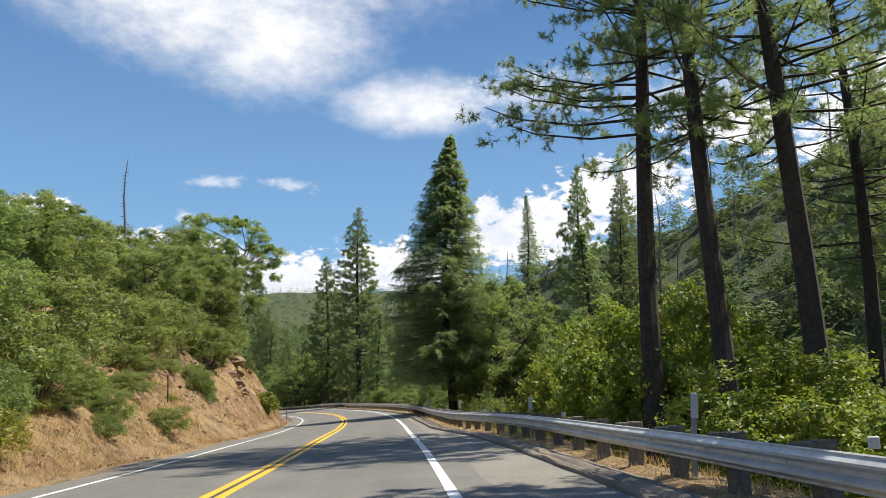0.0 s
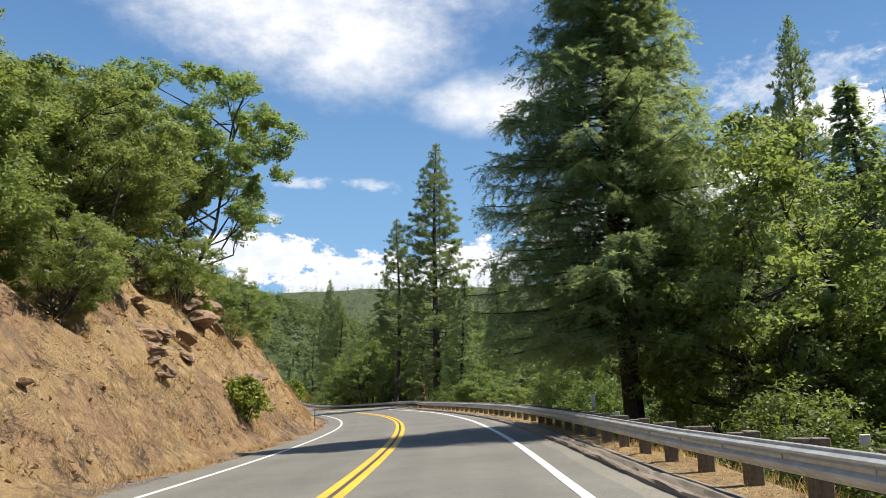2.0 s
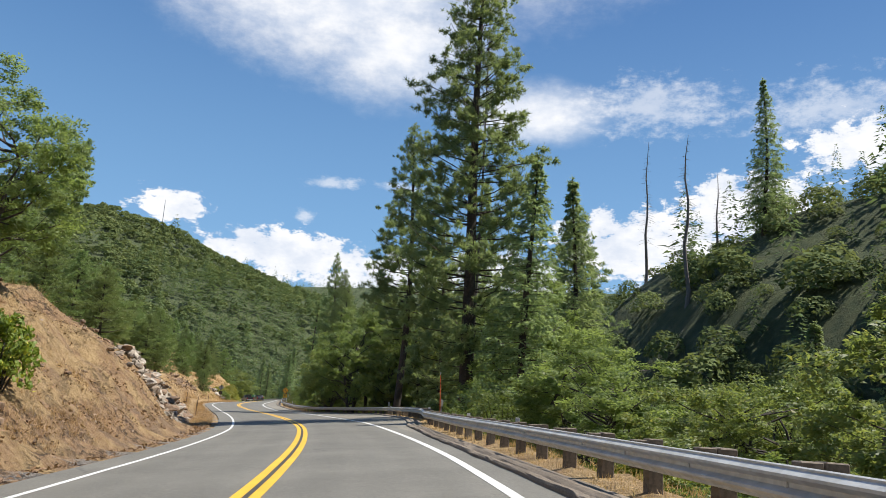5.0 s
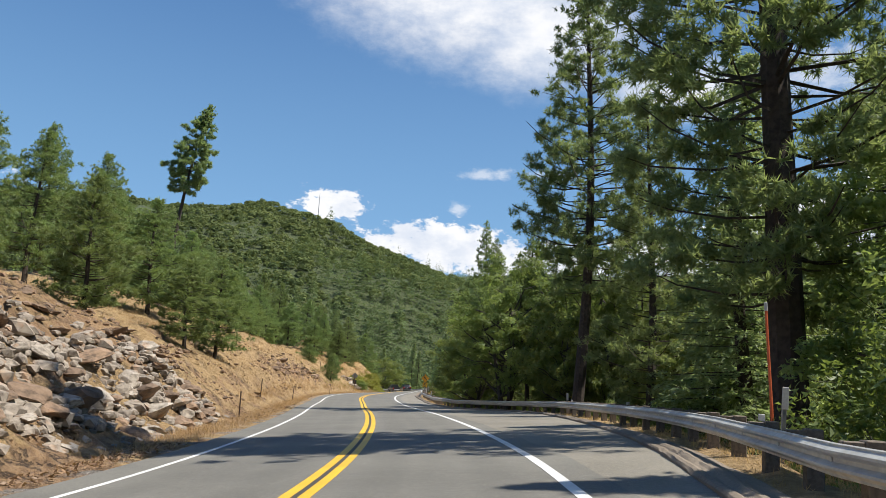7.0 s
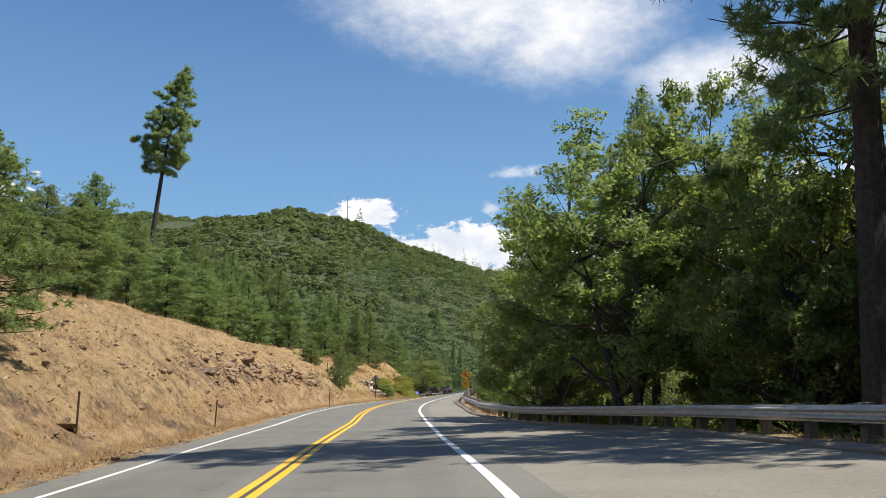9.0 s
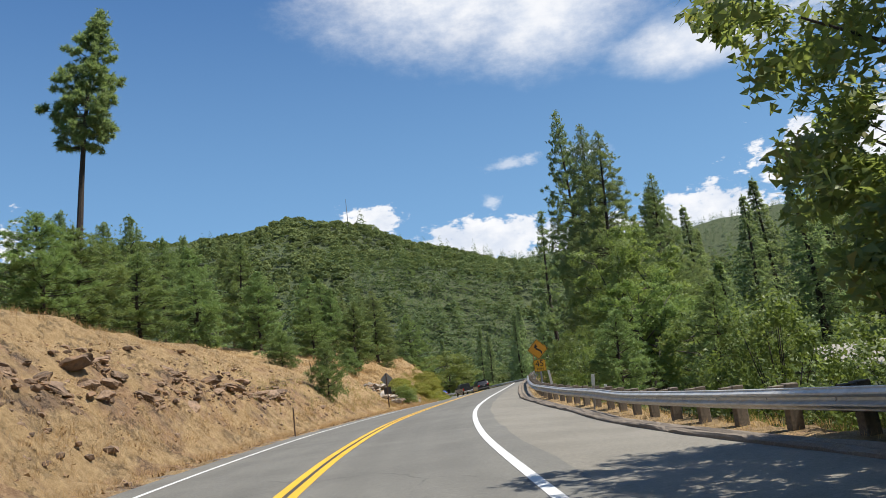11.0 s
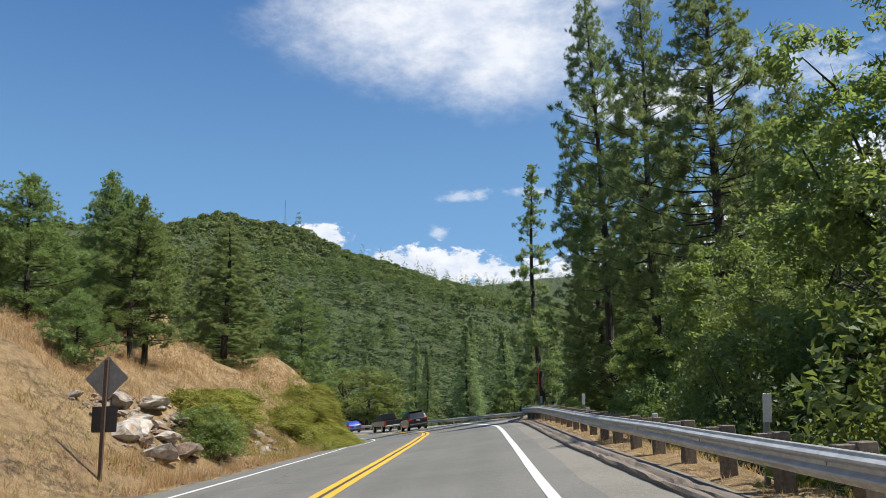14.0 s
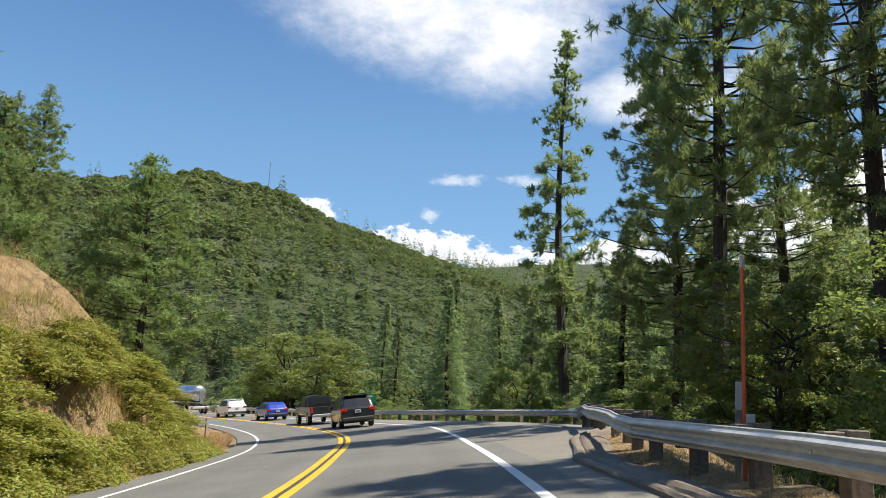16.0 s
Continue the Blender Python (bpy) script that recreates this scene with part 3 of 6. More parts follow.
def build_dike():
    """The low rolled kerb of asphalt under the rail."""
    ys = np.arange(-20, 259, .22)
    x = spline(ys, ROAD_Y, ROAD_X)
    i = np.clip(np.round((ys - ST_Y[0]) / 1.5).astype(int), 0, len(ST_Y) - 1)
    prof = [(-.80, -.06), (-.79, .045), (-.76, .075), (-.70, .08), (-.64, .06), (-.60, .035), (-.56, .06), (-.50, .085), (-.43, .08), (-.37, .045), (-.28, .02), (-.1, .0), (.2, -.12)]
    rng = np.random.default_rng(17)
    k = np.ones(5) / 5
    rows = []
    for n, (o, h) in enumerate(prof):
        rough = np.convolve(rng.normal(size=len(ys)), k, "same")
        slip = .012 * np.sin(ys * 1.7 + n * .4) * np.sin(ys * .61) + .014 * np.convolve(rng.normal(size=len(ys)), k, "same")
        l = rail_off(ys) + o + slip
        chip = np.where(np.sin(ys * .83 + 2 * np.sin(ys * .31)) * np.sin(ys * 2.9 + n * .5) > .62, -.035, 0) if 0 < n < 10 else 0
        rows.append(np.stack([x + RIGHT[i, 0] * l, ys + RIGHT[i, 1] * l, road_z(ys, l) + h + (rough * .016 + chip * .6 if 0 < n < 11 else 0)], 1))
    V = np.stack(rows, 1)
    k = V.shape[1]
    n, m = np.meshgrid(np.arange(len(ys) - 1), np.arange(k - 1), indexing="ij")
    q = (n * k + m).ravel()
    tagged(new("kerb_dike", mesh_np("kerb_dike", V.reshape(-1, 3), np.stack([q, q + 1, q + k + 1, q + k], 1), DIKE)),
           "low crumbling asphalt kerb below the guard rail", "kerb", kind="structure")


build_dike()


# ---- guard rail ----
def beam_mesh(length):
    """W-shaped steel beam, 3 mm sheet, along +x, facing -y."""
    prof = [(0, .155), (-.02, .145), (-.02, .125), (-.083, .085), (-.083, .06), (-.015, .02), (-.015, -.02), (-.083, -.06), (-.083, -.085), (-.02, -.125), (-.02, -.145), (0, -.155)]
    loop = prof + [(y + .004, z) for y, z in reversed(prof)]
    xs = np.linspace(-.02, length + .02, 3)
    V = np.array([(x, y, z) for x in xs for y, z in loop])
    k = len(loop)
    n, m = np.meshgrid(np.arange(len(xs) - 1), np.arange(k), indexing="ij")
    q0, q1 = (n * k + m).ravel(), (n * k + (m + 1) % k).ravel()
    return mesh_np("rail_beam", V, np.stack([q0, q1, q1 + k, q0 + k], 1), STEEL)


def rail_line(points, label):
    """A guard rail along points on the ground: beams, posts, spacer blocks and bolts."""
    base = tagged(new("guard_rail"), label, "guard rail", group="guard rails")
    base.location = points[0]
    inv = Matrix.Translation(-points[0])
    post = box_mesh("post", (.2, .2, 1.06), POSTWOOD, .012, (0, 0, .165))
    block = box_mesh("spacer_block", (.15, .2, .36), POSTWOOD, .01)
    beam = beam_mesh(1.905)
    bolt = box_mesh("bolt", (.05, .02, .05), STEEL, .008)
    for a, b in zip(points, points[1:]):
        e = b - a
        rz = math.degrees(math.atan2(e.y, e.x))
        ry = -math.degrees(math.atan2(e.z, math.hypot(e.x, e.y)))
        sx = e.length / 1.905
        turn = pose(0, 0, 0, 0, 0, rz)
        tilt = random.uniform(-1.5, 1.5)
        part("post", post, base, m=inv @ Matrix.Translation(a) @ turn @ pose(0, -.33, 0, tilt, random.uniform(-1.5, 1.5), random.uniform(-4, 4)))
        part("spacer_block", block, base, m=inv @ Matrix.Translation(a) @ turn @ pose(0, -.13, .5 + random.uniform(-.01, .01)))
        part("rail_beam", beam, base, m=inv @ Matrix.Translation(a) @ pose(0, 0, .5, 0, ry, rz) @ pose(0, 0.03, 0, 180, 0, 0) @ Matrix.Diagonal((sx, 1, 1, 1)))
        part("bolt", bolt, base, m=inv @ Matrix.Translation(a) @ turn @ pose(0, .055, .5))
    return base


def along(y0, y1, off):
    pts, y = [], y0
    while y < y1:
        pts.append(at_road(y, off(y)))
        i = int(np.clip(round((y - ST_Y[0]) / 1.5), 0, len(ST_Y) - 1))
        y += 1.905 * _d[i, 1]
    return pts


rail_line(along(-16, 268.5, lambda y: float(min(rail_off(y), np.interp(y, [250, 259, 269], [5.6, 6.5, 8.8]) if y > 250 else 99)) + .03), "weathered galvanised guard rail on brown timber posts")
rail_line(along(267, 400, lambda y: float(rail_off(y)) + .2), "galvanised guard rail round the outside of the bend")


# ---- trees ----
def tree_thing(name, label, category, group, trunk, crown, trunk_label="", crown_label=""):
    base = tagged(new(name), label, category, group)
    part("trunk", trunk, base, trunk_label)
    if crown is not None:
        part("crown", crown, base, crown_label)
    return base


def needle_tufts(P, D, rng, per, length, width, spread=0.9):
    """Sprays of needles at points P that point along D."""
    C = np.repeat(P, per, 0)
    A = unit(np.repeat(D, per, 0) * 0.55 + rng.normal(size=(len(C), 3)) * spread)
    return flakes(C, A, length * rng.uniform(.7, 1.25, len(C)), width, rng)


def conifer(seed, h, r, low, kind, mat, bark=BARK, gaps=0.1, lean=0.0, dens=1.0, fat=0.013, tuft=(12, .38, .075), fine=.6):
    """A straight trunk with whorls of limbs. kind: pine (upswept limbs, tufts at their ends) or fir (drooping flat sprays)."""
    rng = np.random.default_rng(seed)
    wood, green = Heap(), Heap()
    zs = np.linspace(-1.2, h, 12)
    bend = lean * (np.maximum(zs, 0) / h) ** 1.3 * h
    cx, cy = bend + .012 * h * np.sin(zs / h * 5 + seed), .012 * h * np.sin(zs / h * 4 + 2 * seed)
    cx, cy = cx - np.interp(0, zs, cx), cy - np.interp(0, zs, cy)
    rad = fat * h * (1 - np.clip(zs / h, 0, 1)) ** .8 * np.where(zs < .6, 1.2, 1) + .025
    wood.add(*tube(np.stack([cx, cy, zs], 1), rad, 9))
    step = (.44 if kind == "fir" else .56) / dens * (h / 22) ** .5
    z = low * h
    while z < h - .15:
        f = (z - low * h) / (h * (1 - low))
        if kind == "fir":
            reach = r * (1 - f) ** .85 * (0.55 + .45 * min(1, f / .08 + .3))
        else:
            reach = r * (max(1 - f ** 1.7, 0) ** .95) * (.55 + .45 * min(1, f / .2 + .15)) * rng.uniform(.75, 1.1)
        count = rng.integers(4, 7)
        a0 = rng.uniform(0, 6.28)
        for b in range(count):
            if rng.random() < gaps:
                continue
            a = a0 + b * 6.283 / count + rng.normal() * .25
            ln = max(reach * rng.uniform(.6, 1.04), .25)
            u = np.linspace(0, 1, 6)
            if kind == "fir":
                rise_ = .10 * u - (.38 - .35 * f) * u ** 1.6 + .12 * u ** 4
            else:
                rise_ = (.05 + .55 * f) * u + (.22 if f < .4 else .05) * u ** 3 - .18 * (1 - f) * u
            sway = rng.normal() * .12 * u * u
            zl = min(z + rng.uniform(-.5, .5) * step, h - .1)
            ox, oy = np.interp(zl, zs, cx), np.interp(zl, zs, cy)
            dx, dy = math.cos(a), math.sin(a)
            P = np.stack([ox + ln * (u * dx - sway * dy), oy + ln * (u * dy + sway * dx), zl + ln * (rise_ + rng.normal() * .06 * u)], 1)
            wood.add(*tube(P[[0, 2, 4, 5]], np.array([.03, .022, .014, .007]) * (.5 + ln / 3), 3))
            if kind == "fir":
                k = max(int(ln / .16 * dens), 5)
                t = rng.uniform(.1, 1, k) ** .8
                Q = np.stack([np.interp(t, u, P[:, c]) for c in range(3)], 1)
                side = np.where(rng.random(k) < .5, 1, -1)
                twig = unit(np.stack([dx * .6 - dy * side * .8, dy * .6 + dx * side * .8, rng.uniform(-.55, .1, k)], 1) + rng.normal(size=(k, 3)) * .28)
                tl = np.minimum((.25 + .34 * (1 - t)) * ln ** .75 * rng.uniform(.5, 1.25, k), 1.5) + .08
                per = max(int(5 * fine), 4)
                v = rng.random((k, per))
                hang = np.zeros((k, per, 3))
                hang[:, :, 2] = -.4 * tl[:, None] * v * v
                C = (Q[:, None] + twig[:, None] * (tl[:, None] * v)[:, :, None] + hang + rng.normal(size=(k, per, 3)) * .03).reshape(-1, 3)
                A = unit(np.repeat(twig, per, 0) + [0, 0, -.12] + rng.normal(size=(k * per, 3)) * .42)
                L = (.36 if fine < 4 else .27) * rng.uniform(.6, 1.25, k * per) / fine ** .36
                green.add(*flakes(C, A, L, L * (.24 if fine > 4 else .38), rng, np.array([0, 0, 1.0]) * .6))
            else:
                k = max(int(14.0 * ln * dens), 6)
                m = max(int(1.7 * ln), 3)
                t = 1 - rng.uniform(0, .66, m) ** 1.4
                Q = np.stack([np.interp(t, u, P[:, c]) for c in range(3)], 1) + rng.normal(size=(m, 3)) * [.2, .2, .1] * ln ** .6
                Q = Q[rng.integers(0, m, k)] + rng.normal(size=(k, 3)) * [.17, .17, .10]
                A = unit(np.array([dx, dy, .35]) + rng.normal(size=(k, 3)) * .4)
                v, tr = needle_tufts(Q, A, rng, tuft[0], tuft[1] * min(1.15, .6 + ln * .18), tuft[2], .75)
                green.add(v, tr)
        z += step * rng.uniform(.7, 1.35) * (1.0 if f < .7 else .75)
    # the leader
    top = np.stack([np.full(9, cx[-1]), np.full(9, cy[-1]), h - np.linspace(0, .9, 9)], 1)
    v, tr = needle_tufts(top, np.tile([0, 0, 1.0], (9, 1)), rng, 7, .35, .07)
    green.add(v, tr)
    return wood.mesh("trunk", bark), green.mesh("crown", mat)


def dead_tree(seed, h, spread, lean=0.0):
    rng = np.random.default_rng(seed)
    wood = Heap()
    zs = np.linspace(-1, h, 9)
    px, py = lean * zs + .008 * h * np.sin(zs * .6), .008 * h * np.sin(zs * .5 + 1)
    wood.add(*tube(np.stack([px, py, zs], 1), .012 * h * (1 - np.clip(zs / h, 0, 1)) ** .9 + .02, 7))
    for z in np.arange(h * .3, h * .97, .38):
        for _ in range(3):
            a, ln = rng.uniform(0, 6.28), spread * (1.05 - z / h) * rng.uniform(.3, 1.1) + .2
            u = np.linspace(0, 1, 4)
            P = np.stack([np.interp(z, zs, px) + ln * u * math.cos(a), np.interp(z, zs, py) + ln * u * math.sin(a), z + ln * (-.25 * u + .3 * u ** 3 * rng.uniform(-1, 1))], 1)
            wood.add(*tube(P, [.03, .022, .015, .006], 3))
    return wood.mesh("trunk", DEADWOOD)


def broadleaf(seed, h, r, low, mat, bark=BARK_GREY, clumps=46, per=120, leaf=.24, gaps=.0, stems=3, pad=(.15, .25), limb=1.0):
    """Crooked stems that part low down, limbs all along them, and clumps of leaves in an uneven crown with sky between."""
    rng = np.random.default_rng(seed)
    wood, green = Heap(), Heap()
    lines = []
    for s in range(stems):
        a = 6.28 * s / stems + rng.uniform(-.6, .6)
        top = rng.uniform(.62, .85) * h * (1 if s == 0 else .85)
        z = np.array([-.8, .3, .12 * h, .3 * h, .5 * h, top])
        q = np.array([.02, .03, .07, .17, .26, .36]) * r * rng.uniform(.5, 1.2)
        P = np.stack([q * math.cos(a), q * math.sin(a), z], 1) + rng.normal(size=(6, 3)) * np.array([0, 0, .02, .05, .05, .04])[:, None] * r * [1, 1, .3]
        wood.add(*tube(P, np.array([.024, .02, .017, .013, .009, .003]) * h * limb * rng.uniform(.7, 1.05) + .01, 7))
        lines.append(P)
    mid, half = h * (low + 1) / 2, h * (1 - low) / 2
    lob = rng.uniform(0, 6.28, 3)
    C = []
    for i in range(clumps):
        a, e = 2.399 * i + rng.normal() * .3, math.asin(min(1, max(-1, -.85 + 1.84 * (i + .5) / clumps)))
        q = (1 - .55 * rng.random() ** 2.2) * (1 + .14 * math.sin(2 * a + lob[0]) + .12 * math.sin(3 * e + lob[1]) + .1 * math.sin(5 * a + lob[2]))
        q = min(q, 1.04) * (.92 if e > 0 else .86)
        C.append([r * q * math.cos(e) * math.cos(a), r * q * math.cos(e) * math.sin(a), mid + half * q * math.sin(e)])
    C = np.array(C) + rng.normal(size=(clumps, 3)) * r * .05
    for c in C[::2]:
        P = lines[rng.integers(0, stems)]
        zz = min(max(c[2] - rng.uniform(.1, .3) * h, .12 * h), P[-1, 2])
        s = np.array([np.interp(zz, P[:, 2], P[:, k]) for k in range(3)])
        m1 = s + (c - s) * .5 + rng.normal(size=3) * .08 * r
        wood.add(*tube(np.stack([s, (s + m1) / 2 + rng.normal(size=3) * .03 * r, m1, (m1 + c) / 2 + rng.normal(size=3) * .04 * r, c]), np.array([.0075, .006, .0045, .003, .001]) * h * limb + .005, 4))
        for _ in range(2):
            e = c + rng.normal(size=3) * r * .12
            wood.add(*tube(np.stack([m1, (m1 + c) / 2 + (e - c) * .5, e]), [.02, .013, .005], 3))
    for c in C:
        if rng.random() < gaps:
            continue
        clump_of_leaves(green, c, r * rng.uniform(*pad), int(per * rng.uniform(.7, 1.2)), leaf, rng)
    return wood.mesh("trunk", bark), green.mesh("crown", mat)


def clump_of_leaves(green, c, s, n, leaf, rng, flat=.6, broad=False):
    """One bough's end: a dozen sprays round a centre, each a small knot of leaves that face outwards."""
    k = 13
    d = unit(rng.normal(size=(k, 3))) * (rng.random(k) ** .35)[:, None]
    which = rng.integers(0, k, n)
    o = d[which] + unit(rng.normal(size=(n, 3))) * (rng.random(n) ** .6)[:, None] * .42
    green.add(*(broad_leaves if broad else leaves)(c + o * [s, s, s * flat], leaf, rng, out=unit(o)))


def bush(seed, h, r, mat, n=2600, leaf=.16, bark=BARK_GREY, broad=False):
    """Many stems from the ground and leaves in uneven heads."""
    rng = np.random.default_rng(seed)
    wood, green = Heap(), Heap()
    count = 24
    for i in range(count):
        a, q = 2.399 * i, math.sqrt((i + .5) / count)
        z = h * (1 - .6 * q ** 2.4) * rng.uniform(.66, 1.04)
        c = np.array([r * q * math.cos(a) * .86, r * q * math.sin(a) * .86, z * .84])
        wood.add(*tube(np.stack([[c[0] * .12, c[1] * .12, -.4], [c[0] * .5, c[1] * .5, z * .4], c]), [.035, .022, .008], 4))
        clump_of_leaves(green, c, min(r, h) * rng.uniform(.22, .34), n // 40, leaf, rng, .75, broad)
        low = c * [1.04, 1.04, rng.uniform(.25, .6)]
        clump_of_leaves(green, low, min(r, h) * rng.uniform(.2, .3), n // 80, leaf, rng, .75, broad)
    return wood.mesh("branch", bark), green.mesh("foliage", mat)


def bush_thing(name, label, group, stems, green):
    base = tagged(new(name), label, "bush", group)
    part("branch", stems, base)
    part("foliage", green, base)
    return base


def plant(kind_things, places, sink=0.0):
    """Stand copies of things on the ground. places: x, y, height over the model's own, girth; the first of each kind stays as it is built."""
    for n, (i, x, y, s, w) in enumerate(places):
        ob = kind_things[i]
        z = float(land(x, y)[0]) - sink
        m = Matrix.Translation((x, y, z)) @ pose(0, 0, 0, 0, 0, (n * 77 + i * 31) % 360) @ Matrix.Diagonal((w, w, s, 1))
        if ob.name not in placed:
            ob.matrix_basis = m
            placed.add(ob.name)
        else:
            c = copy_thing(ob, Matrix())
            c.matrix_basis = m


placed = set()
P_TALL, P_WIDE, P_OPEN = (conifer(3, 28, 5.4, .28, "pine", PINE, gaps=.04, dens=1.2, tuft=(14, .26, .044)), conifer(5, 24, 5.0, .10, "pine", PINE, gaps=.05, dens=1.0, tuft=(11, .30, .05)), conifer(8, 30, 6.6, .36, "pine", PINE, gaps=.34, dens=.95, fat=.0115, tuft=(16, .23, .03)))
P_FULL = conifer(6, 32, 6.2, .14, "pine", PINE, gaps=.03, dens=1.25, fat=.014, tuft=(14, .26, .046))
pines = [tree_thing("pine_tree", "tall ponderosa pine with open tufted dark green crown", "pine tree", "tall pines", *P_TALL),
         tree_thing("pine_tree", "dense dark green pine with branches almost to the ground", "pine tree", "tall pines", *P_WIDE),
         tree_thing("pine_tree", "big roadside pine with bare dark trunk and sparse drooping limbs", "pine tree", "roadside pines", *P_OPEN),
         tree_thing("pine_tree", "very tall full ponderosa pine with foliage low on its thick trunk", "pine tree", "tall pines", *P_FULL)]
firs = [tree_thing("fir_tree", "large dark douglas fir with drooping branches", "fir tree", "firs", *conifer(11, 24, 5.6, .17, "fir", FIR, gaps=.0, dens=2.3, fine=7.0)),
        tree_thing("fir_tree", "narrow green fir tree with pointed top", "fir tree", "firs", *conifer(12, 24, 4.4, .05, "fir", FIR, gaps=.05, dens=1.0, fine=2.4))]
young = [tree_thing("young_pine_tree", "young bright green pine on the grassy bank", "pine tree", "young pines", *conifer(21, 9, 3.2, .10, "pine", YOUNG, gaps=.03, dens=1.05, tuft=(14, .27, .042), fat=.014)),
         tree_thing("young_pine_tree", "young slender green pine on the grassy bank", "pine tree", "young pines", *conifer(22, 11, 3.1, .14, "pine", YOUNG, gaps=.06, dens=1.0, tuft=(14, .27, .042), fat=.013)),
         tree_thing("young_pine_tree", "small bushy green pine beside the road", "pine tree", "young pines", *conifer(23, 4.2, 2.3, .05, "pine", YOUNG, gaps=.0, dens=1.3, tuft=(16, .23, .03), fat=.017))]
oaks = [tree_thing("oak_tree", "broad green oak tree with forked grey trunk", "oak tree", "oaks", *broadleaf(31, 11, 5.2, .06, OAK, clumps=76, per=720, leaf=.17)),
        tree_thing("oak_tree", "rounded grey-green oak tree with twisting limbs", "oak tree", "oaks", *broadleaf(32, 9, 5.0, .05, SHRUB, clumps=70, per=640, leaf=.17)),
        tree_thing("oak_tree", "tall open oak with airy crown on the cut bank", "oak tree", "oaks", *broadleaf(33, 13, 5.4, .2, OAK, clumps=96, per=640, leaf=.17, gaps=.02, stems=3, pad=(.13, .21), limb=.6))]
bushes = [bush_thing("bush", "dense green roadside bush", "bushes", *bush(41, 3.2, 2.3, BUSH, n=15000, leaf=.115)),
          bush_thing("bush", "tall yellow-green leafy bush behind the guard rail", "bushes", *bush(42, 6.5, 3.6, MAPLE, n=21000, leaf=.15, broad=True)),
          bush_thing("bush", "olive green shrub on the cut bank", "bushes", *bush(43, 4.6, 3.0, SHRUB, n=13000, leaf=.17)),
          bush_thing("bush", "low yellow bramble thicket on the bank", "bushes", *bush(44, 1.5, 1.6, BRAMBLE, n=4200, leaf=.13)),
          bush_thing("bush", "small bright green bush on bare soil", "bushes", *bush(45, 2.0, 1.2, MAPLE, n=3600, leaf=.13, broad=True))]

# right of the road, in the order of the walk: kind, x, y, height factor, girth factor
plant(pines, [(0, 9, 9, 1, .7), (1, 24, -8, 1.1, 1), (2, 7.6, 25.7, 1.0, 1.0), (2, 9.2, 23.2, 1.05, .9), (2, 11.2, 22.0, .98, 1.0), (2, 16.5, 29, .9, .9), (0, 16.6, 83.8, 1.07, .7), (3, -83.2, 254.9, .37, .6), (0, -20.9, 156, 1.1, 1.0),
              (3, -11.6, 127.8, 1.05, 1.0), (1, -16.4, 152.0, .86, .84), (0, -27.3, 172, .62, .6), (1, -30, 178, .7, .7),
              (0, -60.6, 276.5, 1.45, 1.0), (0, -55.8, 267, 1.25, .95), (0, -51.4, 254, 1.05, 1.0), (1, -50, 264, .9, .9), (0, -47, 259, .85, .9), (1, -49, 270, 1.1, 1.1), (0, -44.7, 239, .72, .55),
              (1, -56.5, 283, 1.0, 1.25), (0, -62.5, 287, 1.0, 1.0), (1, -9, 165, .85, 1.1), (0, -4, 157, .9, 1.0), (0, 30, 120, .9, .8), (0, 38, 150, .9, .8), (1, 22, 105, .8, .9), (0, 36, 60, 1.0, 1), (1, 28, 46, 1.0, 1.1), (3, -94.5, 272.6, .5, .55), (1, -98.5, 274.8, .68, .62)])
plant(firs, [(1, -35, 312, 1.5, 1.7), (1, -14, 330, 1.7, 1.8), (1, -23, 326, 1.65, 1.7), (0, 1.9, 60.4, .95, 1.1), (1, -5.0, 142, 1.0, 1.1), (1, -12.0, 145.8, .95, .8), (1, -12.0, 135, .6, .8), (1, -7.9, 119.4, .66, .8), (1, 24, 193, 1.0, 1.0), (1, -30, 300, 1.4, 1.85), (1, -25, 308, 1.5, 1.85),
             (1, -18.5, 318, 1.75, 1.85), (1, -38, 296, 1.25, 1.4), (1, -10, 316, 1.5, 1.4), (1, -2, 322, 1.6, 1.3), (1, -45, 300, 1.1, 1.2), (1, -52, 296, 1.1, 1.2), (1, -60, 300, 1.0, 1.1),
             (1, 14, 70, .8, 1.2), (1, 10, 92, .8, 1.2), (1, 18, 130, .8, 1.2), (1, -66, 300, .8, 1.1), (1, -46, 282, 1.1, 1.2)])
plant(oaks, [(0, -19.3, 161, 1.3, .9), (0, -51.5, 250, .95, .9), (0, -55, 258.5, .8, .8), (0, -49, 242, .9, .9), (1, -59, 268, .8, .8), (0, -45, 226, .9, .9), (0, 5.7, 58, 1.08, 1.02), (0, 12.5, 58, .95, 1.0), (0, -27.5, 165.5, 1.05, 1.0), (1, -21.5, 167, 1.35, 1.15), (1, -32.5, 174.5, 1.0, .85), (0, -47.0, 232, 1.3, 1.1),
             (1, -107, 331, 1.5, 2.0), (0, -5.0, 110.5, .55, .75), (0, -7.2, 127, .95, .9), (1, -1, 103, .55, .7), (0, -50, 247, .7, .8), (1, 3, 96, .8, .9), 
             (1, -22.0, 160.5, 1.0, .75), (1, -15.5, 160.5, 1.25, 1.0), (1, -11.5, 153, 1.1, 1.0), (1, -7, 160, 1.3, 1.1), (1, -24.5, 184, .9, .9), (1, -27.5, 179, .8, .8), (1, 2.6, 77, .8, .85), (0, -63, 292, .6, .8), (0, -52, 275, .6, .9), (0, -118, 338, .7, .9), (0, -96, 326, .6, .9), (0, -24.0, 167.5, 1.4, .8)])
